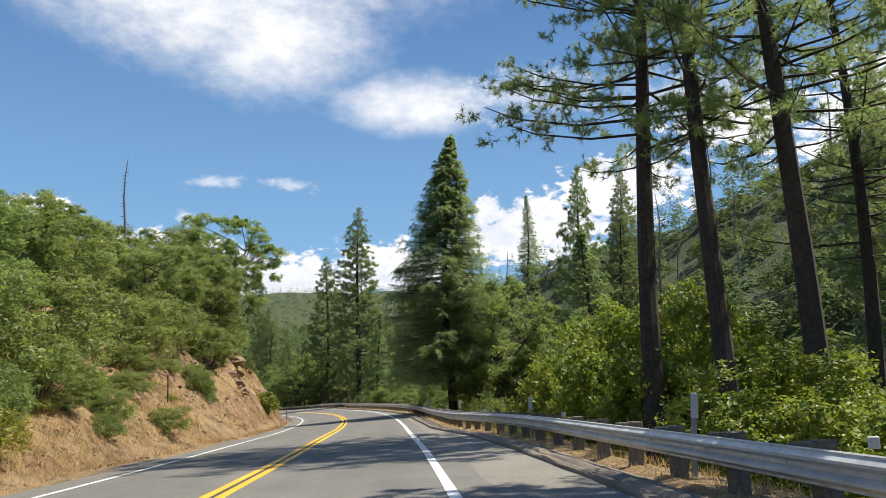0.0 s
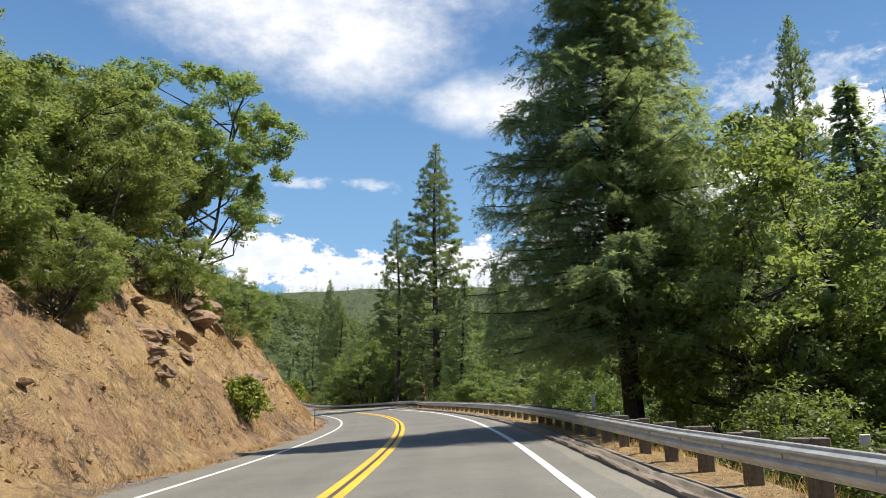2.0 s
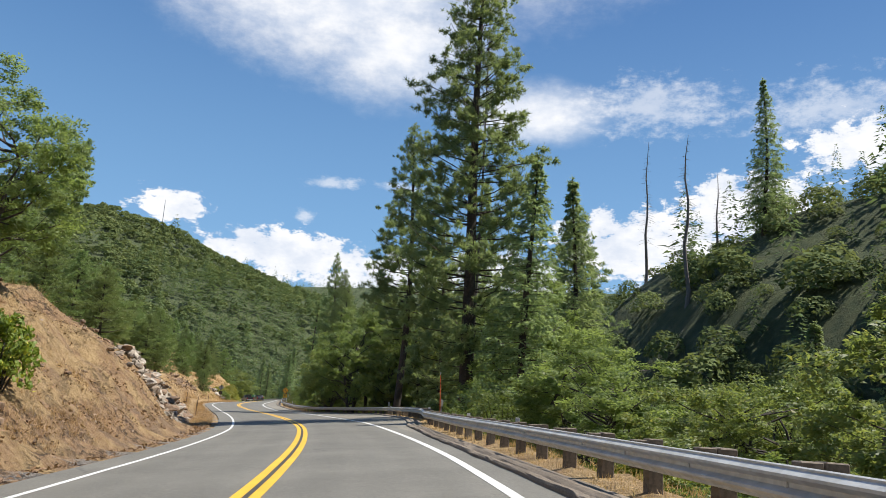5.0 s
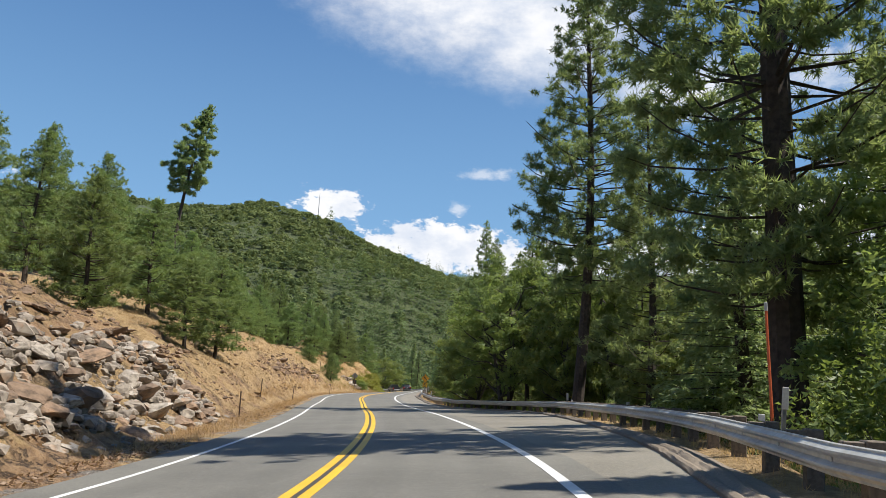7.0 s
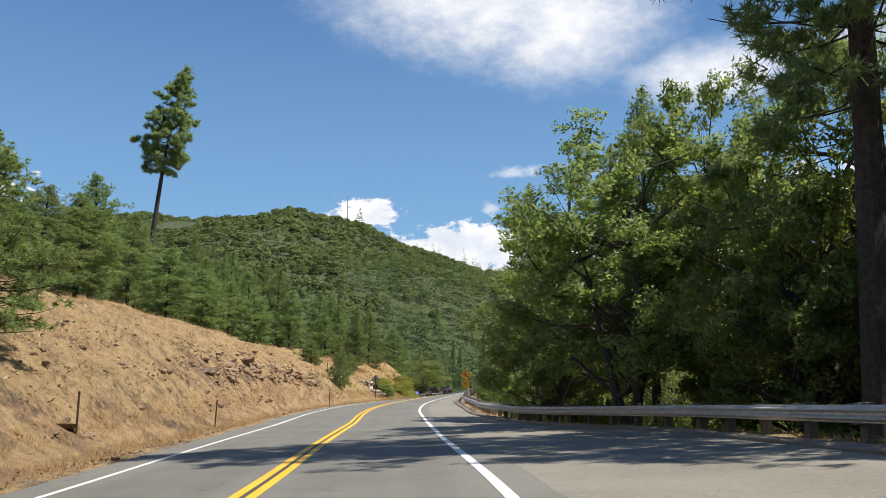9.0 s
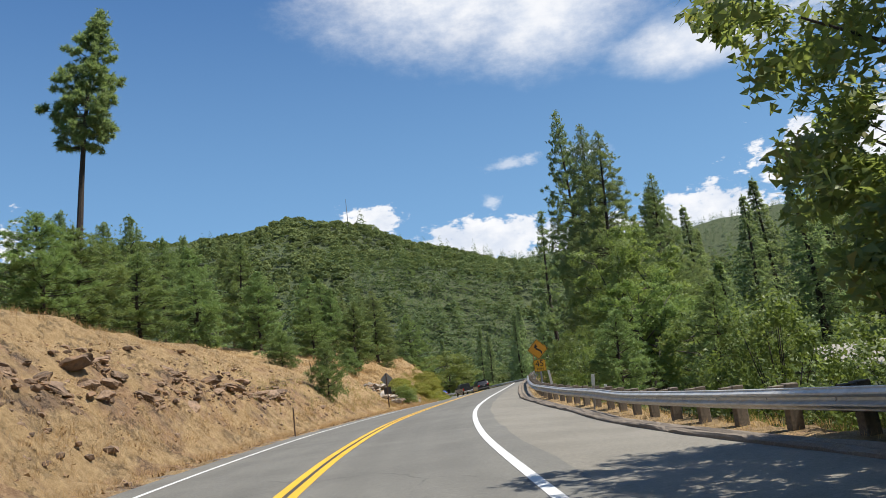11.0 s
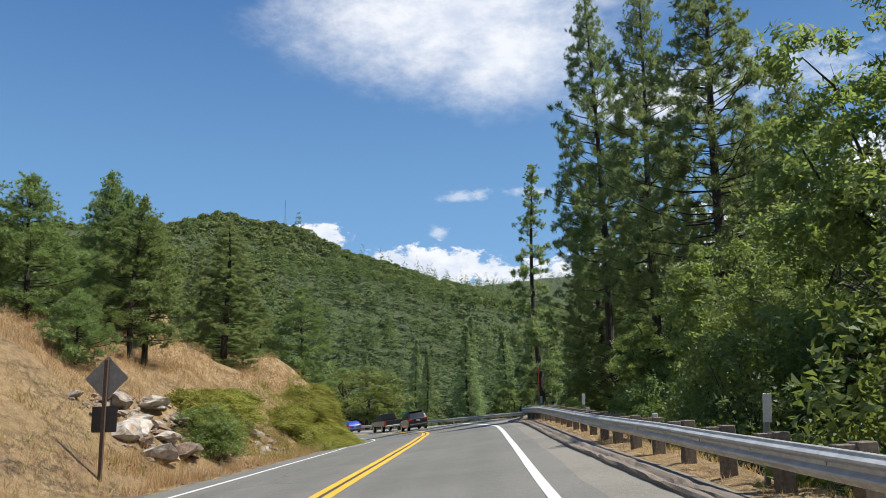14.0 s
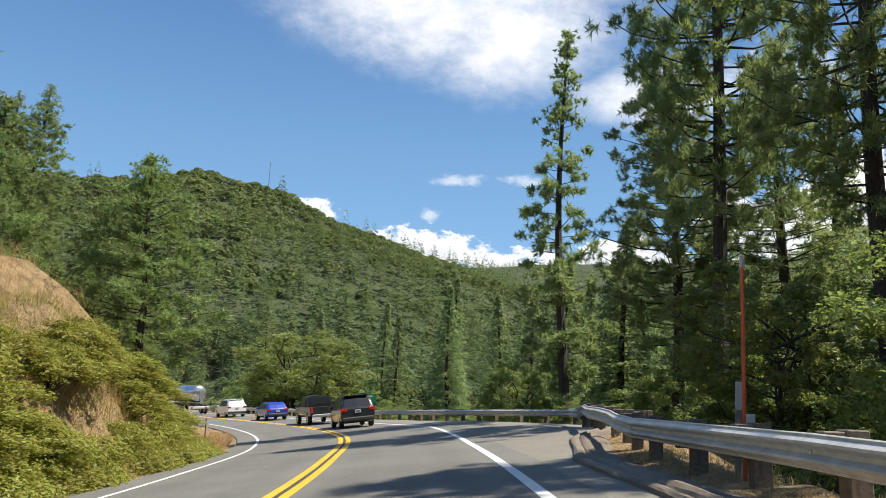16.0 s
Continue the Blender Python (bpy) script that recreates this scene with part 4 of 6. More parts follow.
plant(bushes, [(1, 8.2, 37, 1.25, 1.1), (1, 7.8, 32, 1.2, .95), (1, 9.5, 43, 1.2, 1.05), (1, 11, 33, 1.45, 1.1), (1, 12.5, 26, 1.0, 1.0), (1, 9.6, 28, 1.25, .95), (1, 8.6, 18, .7, .8), (0, 4.0, 51, .9, 1.0), (0, 1.6, 69, 1.0, 1.0), (0, 1.0, 74, 1.2, 1.0), (0, .4, 81, 1.2, 1.0), (0, -1.0, 88, .6, .8),
               (0, -2.6, 95, .55, .9), (1, -4.2, 101, .3, .5), (0, -8.6, 112, .9, 1.0), (0, -6.5, 117, 1.3, 1.1), (0, -3.0, 107, .9, 1.0), (0, -10, 122, 1.2, 1.0), (0, -32.5, 179, 1.9, 1.3), (0, -36.7, 184, 1.1, .8),
               (0, -34, 186, 1.4, 1.2), (0, -47, 212, 1.2, 1.1), (0, -50, 221, 1.4, 1.2), (0, -52.5, 231, 1.2, 1.0), (0, -53, 240, 1.3, 1.1), (0, -55, 247, 1.2, 1.1), (0, -56.5, 256, 1.2, 1.2),
               (0, -57, 263, 1.3, 1.2), (0, -60, 272, 1.2, 1.2), (0, -62, 281, 1.2, 1.2), (0, -14, 146, 1.0, 1.3), (0, -19, 157, .9, 1.3), (0, -26, 172, 1.2, 1.2), (0, -20, 168, 1.2, 1.2), (0, -13.2, 136, 1.0, 1.0),
               (1, -56.2, 260, .45, .5), (0, 12, 48, 1.5, 1.5), (0, -88, 322, 1.1, 1.4), (0, -80, 312, 1.0, 1.3), (0, -74, 303, 1.1, 1.2), (0, -126, 345, 1, 1.4)])
plant(young, [(0, -43.6, 204.2, .6, .62), (1, -39, 205, .7, .9), (0, -46, 216, .6, .8)])
# past the bend rail
plant(firs, [(1, -82, 330, .8, .9), (1, -90, 338, .9, 1.0), (1, -73, 322, .9, 1.0), (1, -99, 342, .75, .8), (1, -68, 314, .8, .9), (1, -112, 346, .8, .8), (1, -80, 344, .95, 1.0), (1, -93, 350, 1.0, 1.0), (1, -126, 354, .8, .9), (1, -66, 330, 1.0, 1.1), (1, -72, 340, 1.0, 1.0), (1, -104, 352, .9, .9)])
plant(oaks, [(1, -87, 333, .6, .8), (1, -77, 320, .55, .8), (1, -70, 309, .6, .8), (1, -100, 336, .55, .8), (1, -85, 326, .5, .7), (0, -116, 350, .7, .9), (1, -110, 340, .5, .8)])
# left of the road
plant(oaks, [(2, -18.3, 69.6, .92, 1.0), (1, -18.6, 60.5, .82, .8), (1, -22.5, 64, .85, .9), (1, -17.0, 58.5, .75, .72), (1, -19.6, 66, .78, .72), (1, -14.7, 53.2, .42, .42), (1, -17.5, 33, .62, .75), (1, -19.5, 42, .62, .8), (1, -18, 51, .62, .75), (1, -21.5, 57, .7, .8), (1, -24, 36, .8, .9), (1, -26, 48, .8, .9), (0, -15, 24, .5, .6), (0, -28, 60, .7, .8),
             (0, -29, 106, .8, .78), (1, -22, 22, .6, .8), (0, -33, 110, .5, .6), (0, -36, 92, .6, .8)])
plant(bushes, [(2, -15.2, 31, .95, 1.0), (2, -14.6, 38, .85, .9), (2, -15.6, 45, .85, .9), (2, -16.2, 51, .75, .75), (2, -16.0, 56, .6, .55), (2, -13.6, 22, .9, .9), (2, -12.8, 16, .8, .9), (4, -12.9, 63.4, .95, .95), (4, -20.1, 96.4, 1.05, .75),
               (2, -17.2, 66.6, .75, .7), (4, -17.2, 69, .8, .6), (0, -24, 88, .8, .8), (3, -10.6, 16, .8, .7), (0, -9.6, 9, .45, .55), (2, -9.9, 11, .35, .5), (0, -10.4, 15.5, .4, .5), (3, -9.4, 13, .8, .7), (3, -9.8, 18, .8, .7), (0, -11.5, 21.5, .4, .5), (2, -10.2, 13, .4, .55), (0, -10.8, 19, .5, .6), (2, -11.8, 24.5, .5, .6), (4, -12.3, 29, .6, .7), (0, -69.5, 233.6, .42, .55), (0, -16.6, 71.6, .48, .42),
               (3, -71.2, 236, .5, .8), (2, -70, 234, .35, .45), (0, -33, 104, .8, .8)])
brng = np.random.default_rng(46)
for n in range(34):
    p = at_road(brng.uniform(9, 47), brng.uniform(-9.6, -6.3))
    plant(bushes, [((2, 3, 2, 0)[n % 4], p.x, p.y, brng.uniform(.16, .34), brng.uniform(.22, .42))], .05)
for n in range(165):
    y = 236 + 35 * brng.random() ** .75
    p = at_road(y, -5.3 - (2.0 if y < 254 else 2.2) * brng.random() if y > 246 else brng.uniform(-9.2, -7.6))
    plant(bushes, [(3, p.x, p.y, brng.uniform(.3, .62), brng.uniform(.5, .85))], .05)
plant(young, [(1, -57.6, 149, 1, 1.1), (0, -52.4, 155.4, 0.95, 1.1), (0, -44.6, 153, 0.74, 0.85), (1, -60, 158, 1, 1.1), (0, -50.5, 147, 0.95, 1), (1, -54, 141, 1, 1.05), (0, -42.1, 138.1, 0.8, 0.85), (1, -62, 146, 1, 1.1),
              (0, -41, 128, 0.6, 0.7), (1, -49, 131, 1, 1), (0, -42.1, 146.2, 0.56, 0.75), (1, -57, 166, 0.5, .8), (0, -61, 172, 0.72, 1), (1, -66, 178, 0.8, 1), (0, -63.5, 183, 0.6, 0.9), (1, -70, 186, 0.76, 1),
              (0, -67.5, 192, 0.6, 0.9), (0, -72, 198, 0.68, 1), (1, -77, 194, 0.8, 1), (0, -75, 206, 0.68, 1), (1, -80, 208, 0.8, 1), (0, -79.5, 217, 0.76, 1), (1, -84, 222, 0.84, 1.1), (0, -82, 229, 0.88, 1),
              (1, -86, 232, 1, 1.1), (0, -80.5, 236, 0.74, .9), (1, -84, 241, 0.5, .8), (0, -90, 239, 0.96, 1.1), (1, -93.5, 229, 1.04, 1.1), (2, -65.6, 213.4, 0.95, 0.62), (2, -74.5, 232.5, .62, .62), (2, -70.2, 215, 0.7, 0.7),
              (1, -77.4, 239.8, 0.62, 0.8), (1, -76.8, 238.2, 0.67, 0.85), (1, -85.7, 247.9, 0.656, 0.95), (1, -85.6, 270.4, 1.0, 1.35), (1, -90, 266, 1.1, 1.1), (0, -93, 276, 1.2, 1.1), (1, -92, 254, .8, 1.0),
              (0, -97, 283, 1.1, 1.1), (1, -103, 292, 1.1, 1.2), (0, -88, 262, 0.9, 1), (1, -66, 166, 0.88, 1.1), (0, -74, 178, 0.8, 1), (1, -84, 196, 0.88, 1.1), (0, -92, 214, 0.88, 1.2), (1, -40, 118, 0.7, 0.8), (0, -45, 122, 0.8, 0.8),
              (1, -83.7, 245.6, .74, .8), (1, -85.2, 246.2, .82, .85), (1, -97.3, 244.8, 1.35, 1.2), (1, -105.4, 237.2, 1.5, 1.3), (1, -101, 241, 1.3, 1.2), (1, -111, 232, 1.5, 1.3), (1, -71.2, 162.9, 1.3, 1.2)])

lone = tree_thing("pine_tree", "lone tall pine with bare lower trunk above the young trees", "pine tree", "tall pines", *conifer(51, 36, 4.0, .62, "pine", PINE, lean=.1, dens=1.4, gaps=.04, fat=.012, tuft=(12, .42, .08)))
plant([lone], [(0, -119.3, 240.0, 1.39, 1.35)])
lone.matrix_basis = lone.matrix_basis @ Matrix.Rotation(radians(4.3), 4, Vector((-.67, .74, 0)))
half = tree_thing("half_dead_pine", "thin dark pine with short limbs and bare gaps", "pine tree", "tall pines", *conifer(52, 25, 3.0, .16, "pine", PINE, gaps=.3, dens=.9, fat=.012))
plant([half], [(0, -69.5, 294.8, 1.27, 1.25)])
snags = [tree_thing("dead_tree", "bare grey dead conifer with thin broken limbs", "dead tree", "snags", dead_tree(61, 24, 2.6), None), tree_thing("dead_tree", "slim bare dead trunk", "dead tree", "snags", dead_tree(62, 17, .9, .02), None)]
plant(snags, [(0, 10.7, 217, 1.1, 1.0), (0, 30, 100, 1.1, 1.2), (0, 41, 110, 1.1, 1.1), (1, 36, 112, 1.0, 1.0), (0, 12, 186, 1.0, 1.1), (1, 24, 98, .9, 1.0), (1, -24, 61, .75, .8), (1, -11.4, 129.9, 2.06, .5), (1, 48, 120, 1.0, 1.0), (1, 20, 205, .8, 1), (0, 52, 96, 1, 1), (0, .8, 96, .14, .7), (0, 2.2, 92, .13, .8), (0, 1.5, 100, .17, .6)])


# ---- woods on the hills ----
def scatter(rng, x0, x1, y0, y1, gap, keep):
    gx, gy = np.meshgrid(np.arange(x0, x1, gap), np.arange(y0, y1, gap), indexing="ij")
    p = np.stack([gx.ravel(), gy.ravel()], 1) + rng.uniform(-.48, .48, (gx.size, 2)) * gap
    return p[keep(p[:, 0], p[:, 1])]


def far_template(rng, kind, n):
    if kind == "conifer":
        f = rng.random(n) ** .8
        tier = .72 + .28 * np.abs(np.sin(f * 17 + rng.uniform(0, 3)))
        rad = .215 * (1 - f) ** .9 * tier * rng.uniform(.4, 1.05, n) + .006
        a = rng.uniform(0, 6.28, n)
        C = np.stack([rad * np.cos(a), rad * np.sin(a), .05 + .93 * f], 1)
        A = unit(np.stack([np.cos(a), np.sin(a), rng.uniform(-.7, .1, n)], 1))
        L = (.115 * (1 - f) + .045) * rng.uniform(.6, 1.3, n) * (66 / n) ** .45
        return flakes(C, A, L, L * .6, rng, np.stack([np.cos(a), np.sin(a), np.full(n, 1.2)], 1))
    d = unit(rng.normal(size=(n, 3)))
    d[:, 2] = np.abs(d[:, 2])
    lobes = unit(rng.normal(size=(5, 3))) * [1, 1, .5]
    swell = .72 + .28 * np.max(d @ lobes.T, 1)
    C = d * [.44, .44, .66] * (swell * rng.uniform(.55, 1, n) ** .5)[:, None] + [0, 0, .2]
    return flakes(C, unit(np.cross(d, rng.normal(size=(n, 3))) + d * .2), (9 / n) ** .5 * (.7 if n < 200 else .52) * rng.uniform(.5, 1.2, n), (9 / n) ** .5 * (.64 if n < 200 else .46), rng, d)


def wood_on(name, label, P, rng, kind, mat, hmin, hmax, n):
    """Many trees in one mesh; each tree has a tone of its own."""
    forms = [far_template(rng, kind, n) for _ in range(6)]
    Z = land(P[:, 0], P[:, 1])
    heap, tones = Heap(), []
    which = rng.integers(0, 6, len(P))
    for k, (v, t) in enumerate(forms):
        Q, z = P[which == k], Z[which == k]
        if not len(Q):
            continue
        h = hmin + (hmax - hmin) * rng.random(len(Q)) ** 1.3
        w = h * rng.uniform(.8, 1.3, len(Q)) * (1.0 if kind == "conifer" else 1.3)
        a = rng.uniform(0, 6.28, len(Q))
        c, s = np.cos(a)[:, None], np.sin(a)[:, None]
        V = np.stack([(v[None, :, 0] * c - v[None, :, 1] * s) * w[:, None] + Q[:, :1], (v[None, :, 0] * s + v[None, :, 1] * c) * w[:, None] + Q[:, 1:], v[None, :, 2] * h[:, None] + z[:, None] - .3], -1)
        T = t[None] + (np.arange(len(Q)) * len(v))[:, None, None]
        heap.add(V.reshape(-1, 3), T.reshape(-1, 3))
        tones.append(np.repeat(np.clip(rng.random(len(Q)) * .8 + .2 * wobble(Q[:, 0] * .4, Q[:, 1] * .4) + .1, 0, 1), len(v)))
    me = heap.mesh(name, mat)
    me.attributes.new("tone", "FLOAT", "POINT").data.foreach_set("value", np.concatenate(tones).astype(np.float32))
    return tagged(new(name, me), label, "forest", kind="stuff")


def road_far(x, y, lo):
    return np.abs(nearest(x, y)[1]) > lo


rng = np.random.default_rng(7)


def in_view(x, y):
    a = np.degrees(np.arctan2(x + 20, y + 10))
    return (a > -62) & (a < 44)


def main_face(x, y):
    return in_view(x, y) & road_far(x, y, 60) & (x < 60)


def hither(x, y):
    """True for ground that faces the road, or lies close behind a crest."""
    d = unit(np.stack([x + 20, y - 100], 1)) * 40
    return land(x + d[:, 0], y + d[:, 1]) > land(x, y) - 11


pts = scatter(rng, -1050, 60, 250, 1120, 7.4, lambda x, y: main_face(x, y) & hither(x, y))
clump = wobble(pts[:, 0] * .5, pts[:, 1] * .5) + rng.normal(size=len(pts)) * .35 + (land(pts[:, 0], pts[:, 1]) - 68) / 55
wood_on("hill_conifers", "dark conifers covering the lower hillside", pts[clump < .05], rng, "conifer", HILLPINE, 9, 22, 84)
wood_on("hill_oaks", "rounded oaks and brush covering the hillside", pts[clump >= .05], rng, "round", HILLTREE, 4, 8.5, 84)
pts = scatter(rng, -260, -60, 292, 470, 5.2, lambda x, y: (nearest(x, y)[1] > 15) & in_view(x, y) & (np.hypot(x + 107, y - 329) > 9) & (np.hypot(x + 72, y - 272) > 80))
pick = rng.random(len(pts))
wood_on("bend_conifers", "conifers on the slope beyond the bend", pts[pick < .45], rng, "conifer", HILLPINE, 8, 20, 500)
wood_on("bend_brush", "oaks and brush on the slope beyond the bend", pts[pick >= .45], rng, "round", HILLTREE, 4, 8, 330)
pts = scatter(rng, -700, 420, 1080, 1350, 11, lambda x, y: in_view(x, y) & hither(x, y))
wood_on("ridge_forest", "far conifer forest along the ridges", pts, rng, "conifer", HAZEPINE, 8, 14, 34)
pts = scatter(rng, 14, 175, 20, 330, 5.4, lambda x, y: (nearest(x, y)[1] > 30) & in_view(x, y))
pick = rng.random(len(pts))
wood_on("slope_conifers", "scattered conifers on the slope across the river", pts[pick < .3], rng, "conifer", HILLPINE, 7, 15, 200)
wood_on("slope_brush", "green brush and small oaks on the slope across the river", pts[pick >= .3], rng, "round", HILLTREE, 2.5, 6.0, 300)
pts = scatter(rng, -330, -60, 90, 420, 5.6, lambda x, y: (nearest(x, y)[1] < -42) & in_view(x, y) & (np.hypot(x + 117, y - 241) > 6))
wood_on("bank_pines", "young pines and brush behind the cut bank", pts, rng, "conifer", YOUNGFAR, 3, 7.5, 80)
pts = scatter(rng, -70, 60, 60, 460, 5.0, lambda x, y: (nearest(x, y)[1] > 33) & (nearest(x, y)[1] < 60) & in_view(x, y) & (rng.random(len(x)) < .6) & ~((y > 190) & (y < 296) & (x > -46) & (x < -8)))
wood_on("river_wood", "dark mixed wood down by the river", pts, rng, "round", HILLTREE, 3.5, 8, 380)

pts = scatter(rng, -75, 45, 62, 300, 7.6, lambda x, y: (nearest(x, y)[1] > rail_off(nearest(x, y)[0]) + 7.5) & (nearest(x, y)[1] < 34) & in_view(x, y) & ~((y > 190) & (y < 293) & (x > -47 + (y - 180) * .15) & (x < -18 + (y - 180) * .1)))
for n, (x, y) in enumerate(pts):
    k = rng.random()
    if k < .45:
        plant(oaks, [(1, x, y, rng.uniform(.5, .85), rng.uniform(.65, .9))])
    elif k < .85:
        plant(bushes, [(0, x, y, rng.uniform(1.0, 1.7), rng.uniform(1.1, 1.6))])
    else:
        plant(firs, [(1, x, y, rng.uniform(.35, .6), rng.uniform(.5, .8))])


# ---- rocks ----
def rock_mesh(seed, mat, fine=2):
    rng = np.random.default_rng(seed)
    bm = bmesh.new()
    bmesh.ops.create_icosphere(bm, subdivisions=fine, radius=.5)
    cuts = [(unit(rng.normal(size=3)), rng.uniform(.26, .4)) for _ in range(9 if fine == 2 else 14)]
    for v in bm.verts:
        p = np.array(v.co)
        for n, d in cuts:
            e = p @ n - d
            if e > 0:
                p = p - n * e
        p = p * (1 + .10 * math.sin(11 * p[0] + seed) * math.sin(9 * p[2] + 2 * seed) + .06 * math.sin(23 * p[2] + 5 * p[1]))
        v.co = p * [1.25, 1.0, .75] + rng.normal(size=3) * .014
    return bm_mesh("rock", bm, mat)


ROCKS = [rock_mesh(70 + i, ROCK_GREY if i < 5 else ROCK_BROWN) for i in range(9)] + [rock_mesh(90 + i, ROCK_BROWN, 3) for i in range(4)]


def rocks(y0, y1, l0, l1, count, smin, smax, which, label, group, seed, sink=.3, flat=1.0):
    rng = np.random.default_rng(seed)
    for _ in range(count):
        y, u = rng.uniform(y0, y1), rng.random()
        l = l0 + (l1 - l0) * u
        p = at_road(y, l)
        s = smin + (smax - smin) * rng.random() ** 2.2
        z = float(land(p.x, p.y)[0])
        ob = tagged(new("rock", ROCKS[which[rng.integers(0, len(which))]]), label, "rock", group)
        ob.matrix_basis = (Matrix.Translation((p.x, p.y, z + s * (.36 - sink))) @ pose(0, 0, 0, *rng.uniform(-25, 25, 2), rng.uniform(0, 360))
                           @ Matrix.Diagonal((s, s * rng.uniform(.7, 1.1), s * flat * rng.uniform(.7, 1.1), 1)))


def loose(name, label, seed, bands, mat):
    """Small stones, too many to count, in one mesh."""
    rng = np.random.default_rng(seed)
    forms = []
    for k in range(4):
        me = rock_mesh(110 + k, mat, 1)
        forms.append((np.array([v.co for v in me.vertices]), np.array([p.vertices[:] for p in me.polygons])))
        bpy.data.meshes.remove(me)
    heap = Heap()
    for y0, y1, l0, l1, count, smin, smax in bands:
        for _ in range(count):
            v, t = forms[rng.integers(0, 4)]
            p = at_road(rng.uniform(y0, y1), l0 + (l1 - l0) * rng.random())
            s = smin + (smax - smin) * rng.random() ** 2
            a = rng.uniform(0, 6.28)
            c, n = math.cos(a), math.sin(a)
            q = v * s * rng.uniform(.7, 1.2, 3)
            heap.add(np.stack([q[:, 0] * c - q[:, 1] * n + p.x, q[:, 0] * n + q[:, 1] * c + p.y, q[:, 2] + float(land(p.x, p.y)[0]) + .08 * s], 1), t)
    tagged(new(name, heap.mesh(name, mat)), label, "stones", kind="stuff")


rocks(118.5, 141, -6.5, -9.7, 150, .5, 1.3, [0, 1, 2, 3, 4, 5, 6, 7, 8], "angular grey boulder in the rubble slope", "rubble rocks", 1, .16, .66)
rocks(48, 84, -6.5, -12, 14, .4, 1.1, [9, 10, 11, 12], "rough dark rock outcrop in the cut bank", "bank rocks", 4, .26)
rocks(66, 75, -9.2, -11.8, 15, .9, 2.2, [9, 10, 11, 12], "large rough rock outcrop in the cut bank", "bank rocks", 14, .28, .85)
rocks(57, 63.5, -6.7, -9.8, 16, .6, 1.7, [9, 10, 11, 12], "rough dark rock outcrop in the cut bank", "bank rocks", 18, .24, .8)
rocks(71.1, 71.5, -6.9, -7.2, 2, 1.4, 1.7, [10, 12], "big dark boulder jutting from the straw-covered bank", "bank rocks", 19, .22, .9)
rocks(175, 207, -7.6, -9.4, 56, .4, 1.35, [9, 10, 11, 12], "dark red-brown rock ledge in the straw grass", "bank rocks", 7, .30, .68)
rocks(128, 142, -9.6, -12, 26, .4, 1.1, [9, 10, 11, 12], "rough brown rock in the bare slope", "bank rocks", 27, .32, .5)
rocks(138, 172, -6.4, -11.5, 16, .25, .9, [9, 10, 11, 12], "rough brown rock in the bare slope", "bank rocks", 17, .3, .7)
rocks(231, 236.8, -5.9, -9.4, 42, .4, 1.15, [0, 1, 2, 3, 5, 6], "pale broken boulder in the outcrop beside the road", "foot boulders", 8, .14, .72)
rocks(238, 243.5, -5.9, -7.6, 16, .3, .8, [0, 1, 2, 3, 5, 6], "pale boulder at the foot of the brambles", "foot boulders", 9, .14, .8)
loose("rubble_stones", "broken grey stones between the rubble boulders", 201, [(118, 141.5, -6.4, -10.2, 1300, .14, .62), (119, 141, -6.4, -9.8, 300, .4, .85), (230.5, 244, -5.5, -9.2, 420, .1, .45)], ROCK_GREY)
loose("bank_stones", "brown stones lying on the bare slope and at its foot", 202,
      [(10, 44, -5.2, -10, 60, .08, .4), (40, 86, -5.6, -14, 420, .06, .4), (30, 120, -4.8, -5.9, 260, .04, .2), (84, 121, -5.8, -13, 130, .1, .45), (122, 145, -9, -13.5, 520, .1, .5), (174, 208, -7.2, -9.6, 420, .1, .4), (140, 176, -6.0, -12, 220, .1, .45), (140, 228, -4.9, -6.6, 220, .05, .22), (172, 214, -6.6, -10.5, 220, .1, .5)], ROCK_BROWN)


# ---- straw grass ----
def straw(name, label, seed, bands, mat, by_rail=False):
    rng = np.random.default_rng(seed)
    C, A, L, W = [], [], [], []
    for y0, y1, l0, l1, n, h0, h1 in bands:
        y, l = y0 + (y1 - y0) * rng.random(n), l0 + (l1 - l0) * rng.random(n)
        l = l + rail_off(y) if by_rail else l
        c = np.clip(np.round((y - ST_Y[0]) / 1.5).astype(int), 0, len(ST_Y) - 1)
        x = spline(y, ROAD_Y, ROAD_X) + RIGHT[c, 0] * l
        yy = y + RIGHT[c, 1] * l
        keep = crumble(x * .6, yy * .6) + rng.normal(size=n) * .5 > -.35
        x, yy = x[keep], yy[keep]
        P = np.repeat(np.stack([x, yy, land(x, yy) - .02], 1), 6, 0)
        P[:, :2] += rng.normal(size=(len(P), 2)) * .07
        C.append(P)
        A.append(unit(rng.normal(size=(len(P), 3)) * .38 + [0, 0, 1]))
        L.append(rng.uniform(h0, h1, len(P)))
        W.append(rng.uniform(.006, .015, len(P)))
    v, t = flakes(np.concatenate(C), np.concatenate(A), np.concatenate(L), np.concatenate(W), rng)
    return tagged(new(name, mesh_np(name, v, t, mat)), label, "grass", kind="stuff")


